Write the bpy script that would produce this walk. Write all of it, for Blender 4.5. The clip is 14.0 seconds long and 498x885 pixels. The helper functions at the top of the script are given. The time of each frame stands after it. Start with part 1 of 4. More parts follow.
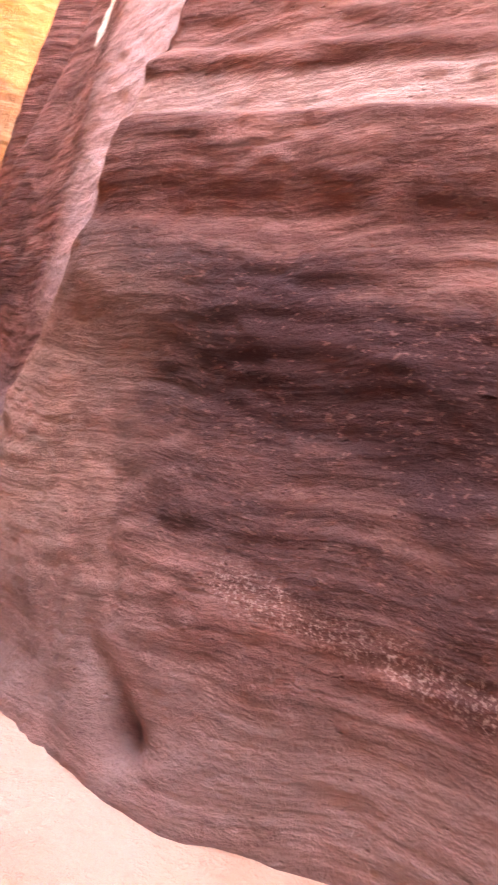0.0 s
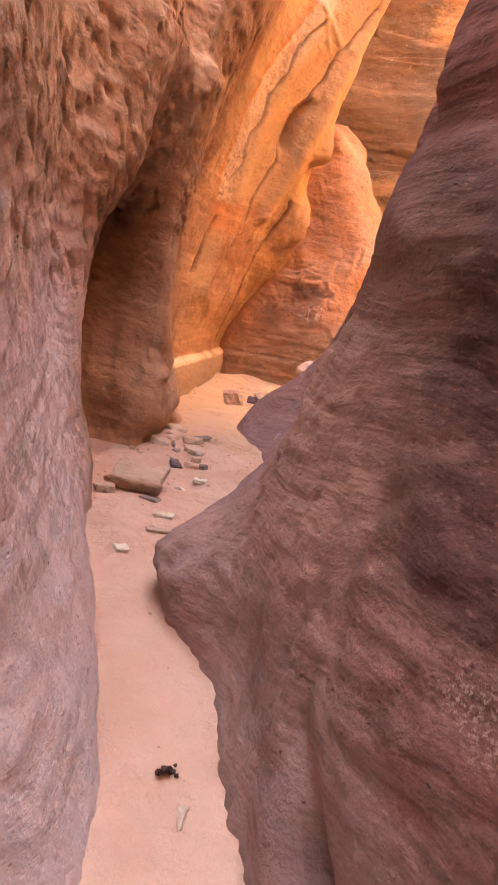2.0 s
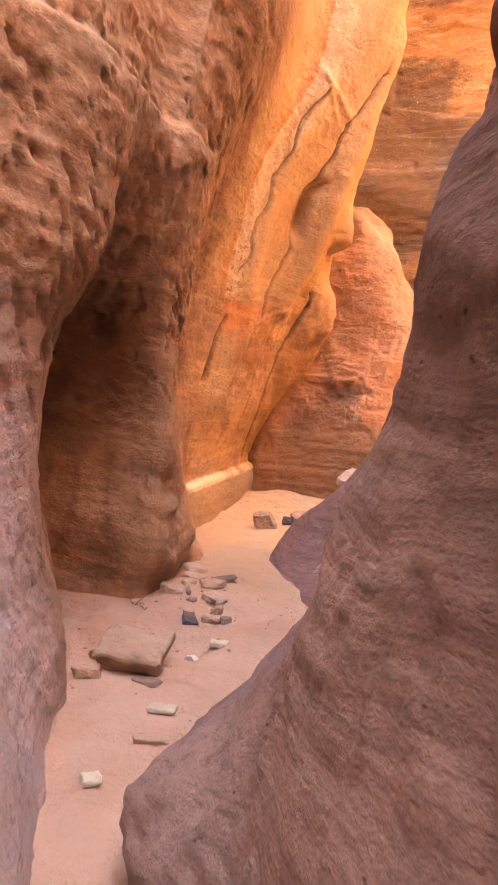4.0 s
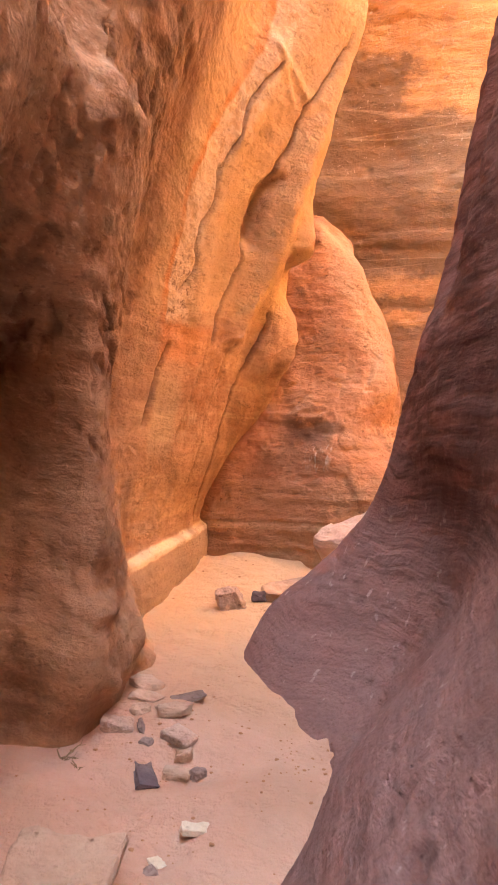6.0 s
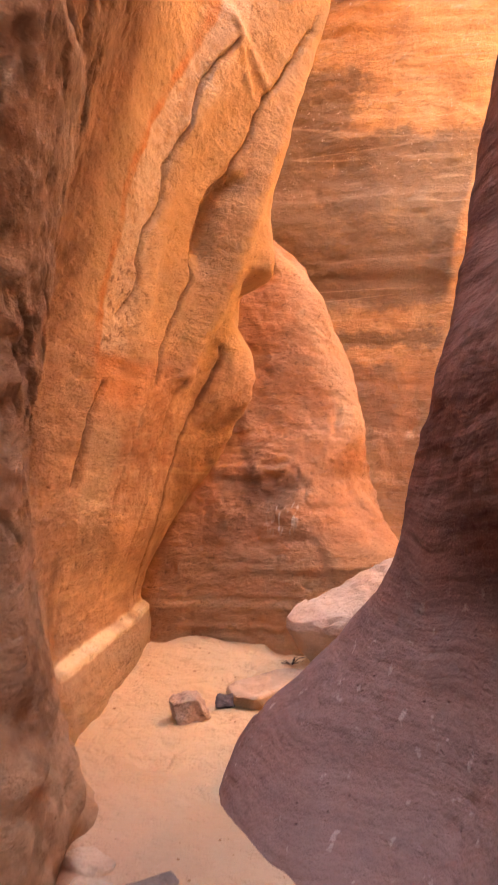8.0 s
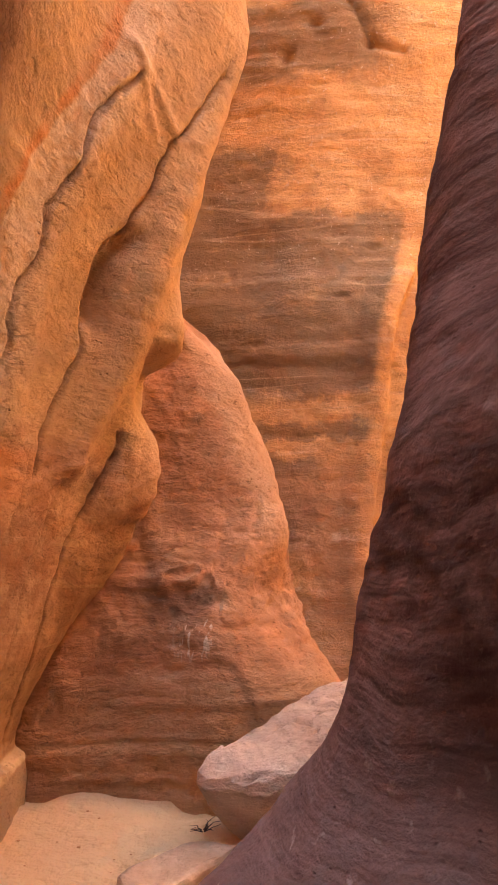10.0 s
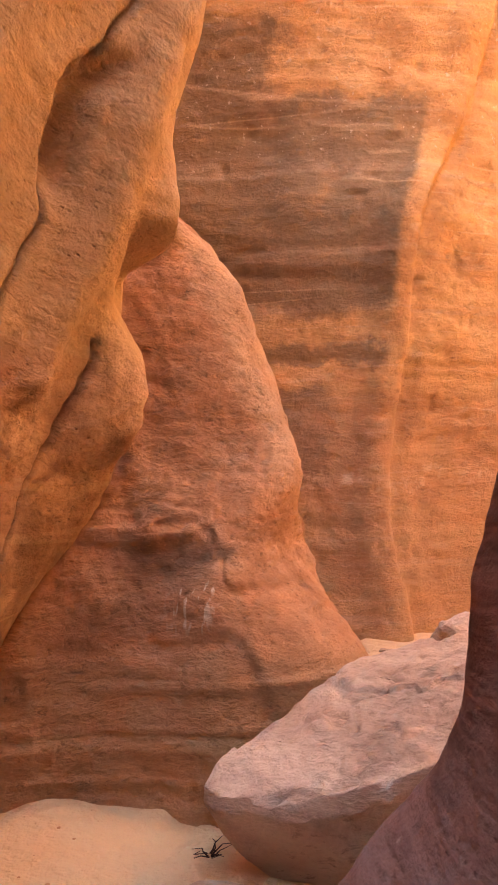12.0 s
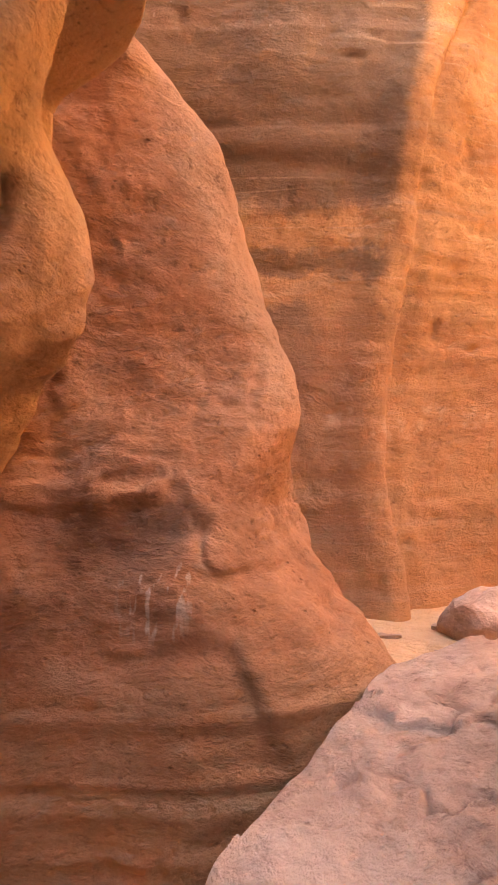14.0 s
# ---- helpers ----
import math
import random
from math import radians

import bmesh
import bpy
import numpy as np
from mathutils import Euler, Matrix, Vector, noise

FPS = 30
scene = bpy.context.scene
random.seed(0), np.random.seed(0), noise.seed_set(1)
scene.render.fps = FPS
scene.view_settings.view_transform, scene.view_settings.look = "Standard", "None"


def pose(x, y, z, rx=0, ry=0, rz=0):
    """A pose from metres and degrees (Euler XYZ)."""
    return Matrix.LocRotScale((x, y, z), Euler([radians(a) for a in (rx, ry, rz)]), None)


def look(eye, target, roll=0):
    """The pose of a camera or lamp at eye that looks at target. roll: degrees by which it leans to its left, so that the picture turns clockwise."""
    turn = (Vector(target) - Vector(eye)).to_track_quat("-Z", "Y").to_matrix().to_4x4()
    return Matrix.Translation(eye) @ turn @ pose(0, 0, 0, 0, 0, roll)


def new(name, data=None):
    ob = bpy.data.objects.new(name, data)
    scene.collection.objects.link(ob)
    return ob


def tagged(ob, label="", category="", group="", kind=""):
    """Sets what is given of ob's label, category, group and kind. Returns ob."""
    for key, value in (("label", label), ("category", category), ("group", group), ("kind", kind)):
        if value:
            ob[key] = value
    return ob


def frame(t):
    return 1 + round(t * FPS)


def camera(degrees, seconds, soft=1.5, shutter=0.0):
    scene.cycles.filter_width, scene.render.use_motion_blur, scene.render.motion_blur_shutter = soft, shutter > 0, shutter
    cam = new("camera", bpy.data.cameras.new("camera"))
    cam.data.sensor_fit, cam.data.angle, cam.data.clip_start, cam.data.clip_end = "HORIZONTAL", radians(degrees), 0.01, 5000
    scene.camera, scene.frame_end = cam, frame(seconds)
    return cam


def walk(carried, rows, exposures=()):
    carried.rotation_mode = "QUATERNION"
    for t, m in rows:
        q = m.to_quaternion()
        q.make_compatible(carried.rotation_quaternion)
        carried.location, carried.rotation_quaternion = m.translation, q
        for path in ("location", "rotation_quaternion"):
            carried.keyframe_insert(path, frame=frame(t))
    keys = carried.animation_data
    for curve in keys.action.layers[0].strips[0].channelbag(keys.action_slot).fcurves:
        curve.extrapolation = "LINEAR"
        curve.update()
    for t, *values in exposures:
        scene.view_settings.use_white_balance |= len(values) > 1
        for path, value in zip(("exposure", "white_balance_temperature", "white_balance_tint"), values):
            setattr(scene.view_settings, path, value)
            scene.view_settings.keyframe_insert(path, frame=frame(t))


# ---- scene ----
cam = camera(34.2, 14.0, soft=1.7, shutter=0.3)
METRES, EYE, TILT, LEAN, TURN = 8.0, 1.5, -7.2, -9.2, 0.0
ROWS = [
    (0.0, 0.0, 0.0, 0.0, 0.0, 0.0, 0.0),
    (0.5, 0.0115, 0.0296, 0.0028, 9.22, -0.21, -3.0),
    (1.0, 0.0211, 0.0598, 0.0005, 17.47, 0.1, -4.65),
    (1.5, 0.0294, 0.0969, 0.005, 26.35, -1.17, -5.26),
    (2.0, 0.0486, 0.1319, 0.007, 33.53, -1.94, -4.98),
    (2.5, 0.0424, 0.1666, 0.0098, 36.23, 0.1, -3.47),
    (5.0, -0.0769, 0.3229, 0.0447, 35.16, 7.46, 2.64),
    (5.5, -0.1083, 0.3529, 0.0523, 33.38, 7.76, 3.35),
    (6.0, -0.1306, 0.3881, 0.0612, 33.19, 7.9, 3.54),
    (6.5, -0.1582, 0.4127, 0.0664, 33.34, 7.87, 3.71),
    (7.0, -0.1869, 0.4345, 0.0745, 32.88, 6.54, 4.22),
    (7.5, -0.2059, 0.464, 0.0843, 30.32, 7.76, 5.1),
    (8.0, -0.2252, 0.4883, 0.0887, 27.74, 11.09, 5.92),
    (8.5, -0.2462, 0.5181, 0.0968, 24.31, 14.51, 6.88),
    (9.0, -0.2576, 0.5428, 0.1031, 21.9, 18.14, 7.73),
    (11.5, -0.3063, 0.6564, 0.1257, 21.53, 15.0, 7.49),
    (12.0, -0.3327, 0.6908, 0.1355, 19.42, 13.37, 8.0),
    (12.5, -0.3412, 0.7257, 0.1385, 19.54, 12.14, 7.67),
    (13.0, -0.3635, 0.7602, 0.147, 20.01, 11.52, 7.49),
    (13.5, -0.3896, 0.7884, 0.1566, 16.44, 10.01, 7.79),
    (14.0, -0.4052, 0.8217, 0.1624, 13.65, 8.8, 8.29),
]
walk(cam, [(t, pose(0, 0, EYE, TILT, LEAN, TURN) @ pose(METRES * x, METRES * y, METRES * z, 90 + pitch, roll, yaw)) for t, x, y, z, yaw, pitch, roll in ROWS],
     exposures=[(0.0, 5.92, 8250, 8), (0.6, 5.78, 8450, 11), (1.5, 5.14, 9100, 12), (2.5, 5.16, 9300, 6), (5.0, 5.22, 9200, 4), (7.5, 5.04, 8900, 2), (8.5, 4.84, 8800, 1), (9.0, 4.64, 8800, 1), (11.5, 4.54, 8700, 1), (12.0, 4.60, 8500, 1), (14.0, 4.69, 8400, 1)])

# ---- light ----
world = bpy.data.worlds.new("sky")
scene.world = world
world.use_nodes = True
wn = world.node_tree
sky = wn.nodes.new("ShaderNodeTexSky")
sky.sky_type, sky.sun_disc = "NISHITA", False
SUN_UP, SUN_FROM = 50.0, 235.0          # degrees above the horizon, degrees clockwise from +y
sky.sun_elevation, sky.sun_rotation = radians(SUN_UP), radians(SUN_FROM)
wn.nodes["Background"].inputs["Strength"].default_value = 0.15
wn.links.new(sky.outputs["Color"], wn.nodes["Background"].inputs["Color"])
sun = new("sun", bpy.data.lights.new("sun", "SUN"))
sun.data.energy, sun.data.angle, sun.data.color = 5.0, radians(0.53), (1.0, 0.93, 0.82)
sun.matrix_basis = look((math.sin(radians(SUN_FROM)) * 30, math.cos(radians(SUN_FROM)) * 30, 30 * math.tan(radians(SUN_UP))), (0, 0, 0))

# ---- noise on arrays ----
def hashed(i, j, k, seed):
    h = (i * 374761393 + j * 668265263 + k * 2147483647 + seed * 974711) & 0xFFFFFFFF
    h = ((h ^ (h >> 13)) * 1274126177) & 0xFFFFFFFF
    h = ((h ^ (h >> 16)) * 2246822519) & 0xFFFFFFFF
    return ((h ^ (h >> 15)) & 0xFFFF) / 32767.5 - 1.0


def value_noise(p, size, seed=0):
    q = p / size
    c = np.floor(q).astype(np.int64)
    f = q - c
    f = f * f * (3 - 2 * f)
    out = 0
    for dx in (0, 1):
        for dy in (0, 1):
            for dz in (0, 1):
                w = (f[:, 0] if dx else 1 - f[:, 0]) * (f[:, 1] if dy else 1 - f[:, 1]) * (f[:, 2] if dz else 1 - f[:, 2])
                out = out + w * hashed(c[:, 0] + dx, c[:, 1] + dy, c[:, 2] + dz, seed)
    return out


def fbm(p, size, seed=0, octaves=3):
    return sum(value_noise(p, size / 2 ** n, seed + n) * 0.5 ** n for n in range(octaves))


def line_noise(v, size, seed=0):
    p = np.zeros((len(v), 3))
    p[:, 2] = v
    return value_noise(p, size, seed)


# ---- lofted rock ----
def spline(knots, values, at):
    """Smooth curve through values (n, ...) at rising knots."""
    knots, values = np.asarray(knots, float), np.asarray(values, float)
    h = np.diff(knots)
    s = np.diff(values, axis=0) / h.reshape((-1,) + (1,) * (values.ndim - 1))
    m = np.concatenate([s[:1], (s[:-1] * h[1:].reshape((-1,) + (1,) * (values.ndim - 1)) + s[1:] * h[:-1].reshape((-1,) + (1,) * (values.ndim - 1))) / (h[1:] + h[:-1]).reshape((-1,) + (1,) * (values.ndim - 1)), s[-1:]])
    i = np.clip(np.searchsorted(knots, at, side="right") - 1, 0, len(h) - 1)
    shape = (-1,) + (1,) * (values.ndim - 1)
    t = ((at - knots[i]) / h[i]).reshape(shape)
    hh = h[i].reshape(shape)
    return ((1 + 2 * t) * (1 - t) ** 2 * values[i] + t * (1 - t) ** 2 * hh * m[i]
            + t * t * (3 - 2 * t) * values[i + 1] + t * t * (t - 1) * hh * m[i + 1])


def loft(levels, columns, step=0.03, fine_top=3.8, tops=None):
    """Grid of points (rows up, columns along) through columns of plan points at the given levels."""
    c = np.array(columns, float)                       # columns, levels, 2
    mid = c[:, 1:6].mean(1)
    along = np.concatenate([[0], np.cumsum(np.linalg.norm(np.diff(mid, axis=0), axis=1))])
    a = np.linspace(0, along[-1], max(8, int(along[-1] / step)))
    zs = np.concatenate([np.arange(levels[0], min(fine_top, levels[-1]), step), np.arange(fine_top, levels[-1], 0.12) if levels[-1] > fine_top else [], [levels[-1]]])
    cols = spline(along, c, a)                         # a, levels, 2
    grid = spline(levels, np.swapaxes(cols, 0, 1), zs)  # z, a, 2
    z = np.broadcast_to(zs[:, None], grid.shape[:2]).copy()
    if tops is not None:                               # height of the rim above the last drawn level
        high = np.interp(a, along, tops)[None, :]
        z = np.where(z > 3.4, 3.4 + (z - 3.4) * (high - 3.4) / (levels[-1] - 3.4), z)
    return np.concatenate([grid, z[:, :, None]], -1)


def solid(g, out):
    """Adds the plateau behind the rim and the hidden back, so that the wall is a thick mass."""
    out = np.array((out[0], out[1], 0.0))
    rim = g[-1]
    far = rim + out * 7.0
    low = far.copy()
    low[:, 2] = -0.3
    return np.concatenate([g, (rim + out * 0.5 + (0, 0, 0.15))[None], (rim + out * 2.0 + (0, 0, 0.3))[None], far[None], low[None]])


def normals(g):
    du = np.gradient(g, axis=1)
    dv = np.gradient(g, axis=0)
    n = np.cross(du, dv)
    return n / np.maximum(np.linalg.norm(n, axis=-1, keepdims=True), 1e-9)


def grid_object(name, g, material, flip=False, recess_shade=None):
    rows, cols = g.shape[:2]
    i = np.arange((rows - 1) * cols).reshape(rows - 1, cols)[:, :-1].ravel()
    faces = np.stack([i, i + 1, i + cols + 1, i + cols], -1)
    verts = g.reshape(-1, 3)
    if flip:
        faces = faces[:, ::-1]
    me = bpy.data.meshes.new(name)
    me.from_pydata(verts.tolist(), [], faces.tolist())
    me.polygons.foreach_set("use_smooth", [True] * len(me.polygons))
    me.materials.append(material)
    if recess_shade is not None:                              # shade of cracks and pits, painted per vertex
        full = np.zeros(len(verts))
        full[:recess_shade.size] = recess_shade.ravel()
        me.attributes.new("recess_shade", "FLOAT", "POINT").data.foreach_set("value", full)
    return new(name, me)


def bump_at(p, centre, size):
    return np.exp(-(((p - np.array(centre)) / np.array(size)) ** 2).sum(-1))


def near_line(a, b, points):
    """Distance of (a, b) from a broken line."""
    best = np.full(len(a), 1e9)
    for (a0, b0), (a1, b1) in zip(points, points[1:]):
        da, db = a1 - a0, b1 - b0
        t = np.clip(((a - a0) * da + (b - b0) * db) / (da * da + db * db), 0, 1)
        best = np.minimum(best, np.hypot(a - a0 - t * da, b - b0 - t * db))
    return best


def groove(a, b, points, width):
    return np.exp(-(near_line(a, b, points) / width) ** 2)


def ramp(v, lo, hi):
    t = np.clip((v - lo) / (hi - lo), 0, 1)
    return t * t * (3 - 2 * t)


def weathered(g, n, side, dip=(0.0, 0.0), coarse=0.03, beds=0.012, pits=0.01, seed=1, extra=None, rough=None):
    """Pushes a grid along its normals: broad swells, bedding ribs and pits. side: +1 or -1, the open side."""
    p = g.reshape(-1, 3)
    bed = p[:, 2] + dip[0] * p[:, 0] + dip[1] * p[:, 1] + 0.06 * fbm(p, 0.9, seed + 40)
    d = coarse * fbm(p, 0.8, seed)
    d += beds * (line_noise(bed, 0.16, seed + 3) + 0.5 * line_noise(bed, 0.05, seed + 4)) * (0.6 + 0.6 * value_noise(p, 0.7, seed + 5))
    hole = value_noise(p, 0.10, seed + 6) * 0.6 + value_noise(p, 0.05, seed + 7) * 0.5
    more = 1.0 if rough is None else 1.0 + rough(p)
    d -= pits * more * np.clip(hole - 0.25, 0, 1) * 2.2 * np.clip(0.5 + value_noise(p, 0.8, seed + 8), 0, 1.3)
    skew = p * np.array((1.0, 1.0, 1.0))
    skew[:, 2] = bed * 2.6
    d += 0.007 * more * value_noise(skew, 0.17, seed + 14) + 0.004 * more * value_noise(skew, 0.08, seed + 15)
    d += 0.0035 * fbm(p, 0.06, seed + 11, 2)
    if extra is not None:
        d += extra(p)
    return g + (n.reshape(-1, 3) * (side * d)[:, None]).reshape(g.shape)


# ---- materials ----
def nodes_of(name):
    m = bpy.data.materials.new(name)
    m.use_nodes = True
    t = m.node_tree
    return m, t, t.nodes["Principled BSDF"]


class Net:
    """Short hand for building a node tree."""

    def __init__(self, tree):
        self.t = tree

    def add(self, kind, **values):
        n = self.t.nodes.new(kind)
        for k, v in values.items():
            setattr(n, k, v)
        return n

    def feed(self, socket, value):
        if isinstance(value, bpy.types.NodeSocket):
            self.t.links.new(value, socket)
        elif value is not None:
            socket.default_value = value

    def math(self, op, a, b=None, c=None, clamp=False):
        n = self.add("ShaderNodeMath", operation=op, use_clamp=clamp)
        for s, v in zip(n.inputs, (a, b, c)):
            self.feed(s, v)
        return n.outputs[0]

    def noise(self, vector, scale, detail=3.0, rough=0.55, distort=0.0):
        n = self.add("ShaderNodeTexNoise")
        for k, v in (("Vector", vector), ("Scale", scale), ("Detail", detail), ("Roughness", rough), ("Distortion", distort)):
            self.feed(n.inputs[k], v)
        return n.outputs["Fac"]

    def voronoi(self, vector, scale, feature="F1"):
        n = self.add("ShaderNodeTexVoronoi", feature=feature)
        self.feed(n.inputs["Vector"], vector)
        self.feed(n.inputs["Scale"], scale)
        return n.outputs["Distance"]

    def span(self, v, lo, hi, a=0.0, b=1.0):
        n = self.add("ShaderNodeMapRange", interpolation_type="SMOOTHSTEP")
        for s, x in zip(n.inputs, (v, lo, hi, a, b)):
            self.feed(s, x)
        return n.outputs[0]

    def mix(self, fac, a, b, blend="MIX"):
        n = self.add("ShaderNodeMix", data_type="RGBA", blend_type=blend)
        self.feed(n.inputs[0], fac)
        self.feed(n.inputs[6], a if isinstance(a, bpy.types.NodeSocket) else (*a, 1.0))
        self.feed(n.inputs[7], b if isinstance(b, bpy.types.NodeSocket) else (*b, 1.0))
        return n.outputs[2]

    def xyz(self, x, y, z):
        n = self.add("ShaderNodeCombineXYZ")
        for s, v in zip(n.inputs, (x, y, z)):
            self.feed(s, v)
        return n.outputs[0]

    def bump(self, height, strength, distance, normal=None):
        n = self.add("ShaderNodeBump")
        for k, v in (("Height", height), ("Strength", strength), ("Distance", distance), ("Normal", normal)):
            self.feed(n.inputs[k], v)
        return n.outputs[0]


def sandstone(name, pale, mid, dark, dip=(0.0, 0.0), stains=0.4, stain_and_shade=(0.10, 0.06, 0.05), lines=1.0, speckle=0.0, paint=None, rough=0.9, chips=0.6):
    """Bedded sandstone: fine bands along the dip, blotches, pits with painted shade, gritty relief."""
    m, tree, out = nodes_of(name)
    k = Net(tree)
    pos = k.add("ShaderNodeNewGeometry").outputs["Position"]
    sep = k.add("ShaderNodeSeparateXYZ")
    k.feed(sep.inputs[0], pos)
    x, y, z = sep.outputs
    warp = k.noise(pos, 1.1, 2.0)
    bed = k.math("ADD", k.math("MULTIPLY_ADD", x, dip[0], z), k.math("MULTIPLY_ADD", y, dip[1], k.math("MULTIPLY", warp, 0.22)))
    flat = k.xyz(k.math("MULTIPLY", x, 0.10), k.math("MULTIPLY", y, 0.10), bed)
    broad = k.noise(flat, 4.0, 2.0)
    thin = k.noise(flat, 22.0, 2.0, 0.55)
    blotch = k.noise(pos, 2.3, 4.0, 0.6)
    grit = k.noise(pos, 60.0, 3.0, 0.7)
    col = k.mix(k.span(broad, 0.34, 0.66), mid, pale)
    col = k.mix(k.math("MULTIPLY", k.span(blotch, 0.42, 0.70), 0.8), col, dark)
    col = k.mix(k.math("MULTIPLY", k.span(thin, 0.42, 0.66), 0.42 * lines), col, dark)
    col = k.mix(k.math("MULTIPLY", k.span(k.noise(pos, 0.9, 5.0, 0.62, 0.6), 0.50, 0.66), stains), col, stain_and_shade)
    if paint:
        col = paint(k, col, x, y, z, pos)
    pit = k.span(k.voronoi(k.xyz(x, y, k.math("MULTIPLY", bed, 1.6)), 16.0), 0.02, 0.16)
    pitted = k.math("MULTIPLY", k.math("SUBTRACT", 1.0, pit), k.span(k.noise(pos, 3.1, 2.0), 0.48, 0.62))
    # pits coloured darker, for the shade inside them
    col = k.mix(k.math("MULTIPLY", pitted, 0.55), col, stain_and_shade)
    if speckle:
        col = k.mix(k.math("MULTIPLY", k.span(k.noise(k.xyz(k.math("MULTIPLY", x, 0.4), k.math("MULTIPLY", y, 0.4), bed), 62.0, 2.0, 0.6), 0.59, 0.68), speckle), col, pale)
    col = k.mix(k.span(grit, 0.3, 0.8, 0.0, 0.28), col, k.mix(1.0, col, (0.62, 0.58, 0.56), "MULTIPLY"))
    squat = k.xyz(x, y, k.math("MULTIPLY", bed, 1.8))
    chip = k.noise(squat, 17.0, 7.0, 0.72, 0.4)
    patchy = k.span(k.noise(pos, 2.7, 3.0), 0.35, 0.65, 0.35, 1.0)
    # low parts of the chipped relief darkened in place of shade
    hollow_shade = k.math("MULTIPLY", k.math("MULTIPLY", k.span(chip, 0.46, 0.33), patchy), min(1.0, chips))
    col = k.mix(k.math("MULTIPLY", hollow_shade, 0.72), col, stain_and_shade)
    # painted shade of the modelled cracks and pits
    recess_fac = k.add("ShaderNodeAttribute", attribute_name="recess_shade").outputs["Fac"]
    col = k.mix(k.math("MULTIPLY", recess_fac, 0.7), col, stain_and_shade)
    k.feed(out.inputs["Base Color"], col)
    out.inputs["Roughness"].default_value = rough
    out.inputs["Specular IOR Level"].default_value = 0.08
    h = k.math("ADD", k.math("MULTIPLY", thin, 0.5 * lines), k.math("ADD", k.math("MULTIPLY", k.noise(pos, 14.0, 5.0, 0.65), 0.8), k.math("MULTIPLY", pitted, -0.9)))
    nrm = k.bump(h, 0.75, 0.026)
    nrm = k.bump(k.math("MULTIPLY", chip, patchy), min(1.0, 0.9 * chips), 0.045, nrm)
    nrm = k.bump(k.noise(squat, 42.0, 5.0, 0.7, 0.3), 0.55, 0.014, nrm)
    nrm = k.bump(grit, 0.4, 0.006, nrm)
    k.feed(out.inputs["Normal"], nrm)
    return m


def lit_pale_bed(k, col, y, z, pos, amount, colour):
    """The thin pale bed just above the sand, with the light on its ledge painted in."""
    zz = k.math("ADD", z, k.math("MULTIPLY", k.math("SUBTRACT", k.noise(pos, 3.0, 2.0), 0.5), 0.05))
    band = k.math("MULTIPLY", k.math("MULTIPLY", k.span(zz, 0.34, 0.36), k.span(zz, 0.43, 0.41)), k.span(y, 6.85, 7.0))
    return k.mix(k.math("MULTIPLY", k.math("MULTIPLY", band, amount), k.span(k.noise(pos, 2.0, 3.0), 0.25, 0.5)), col, colour)


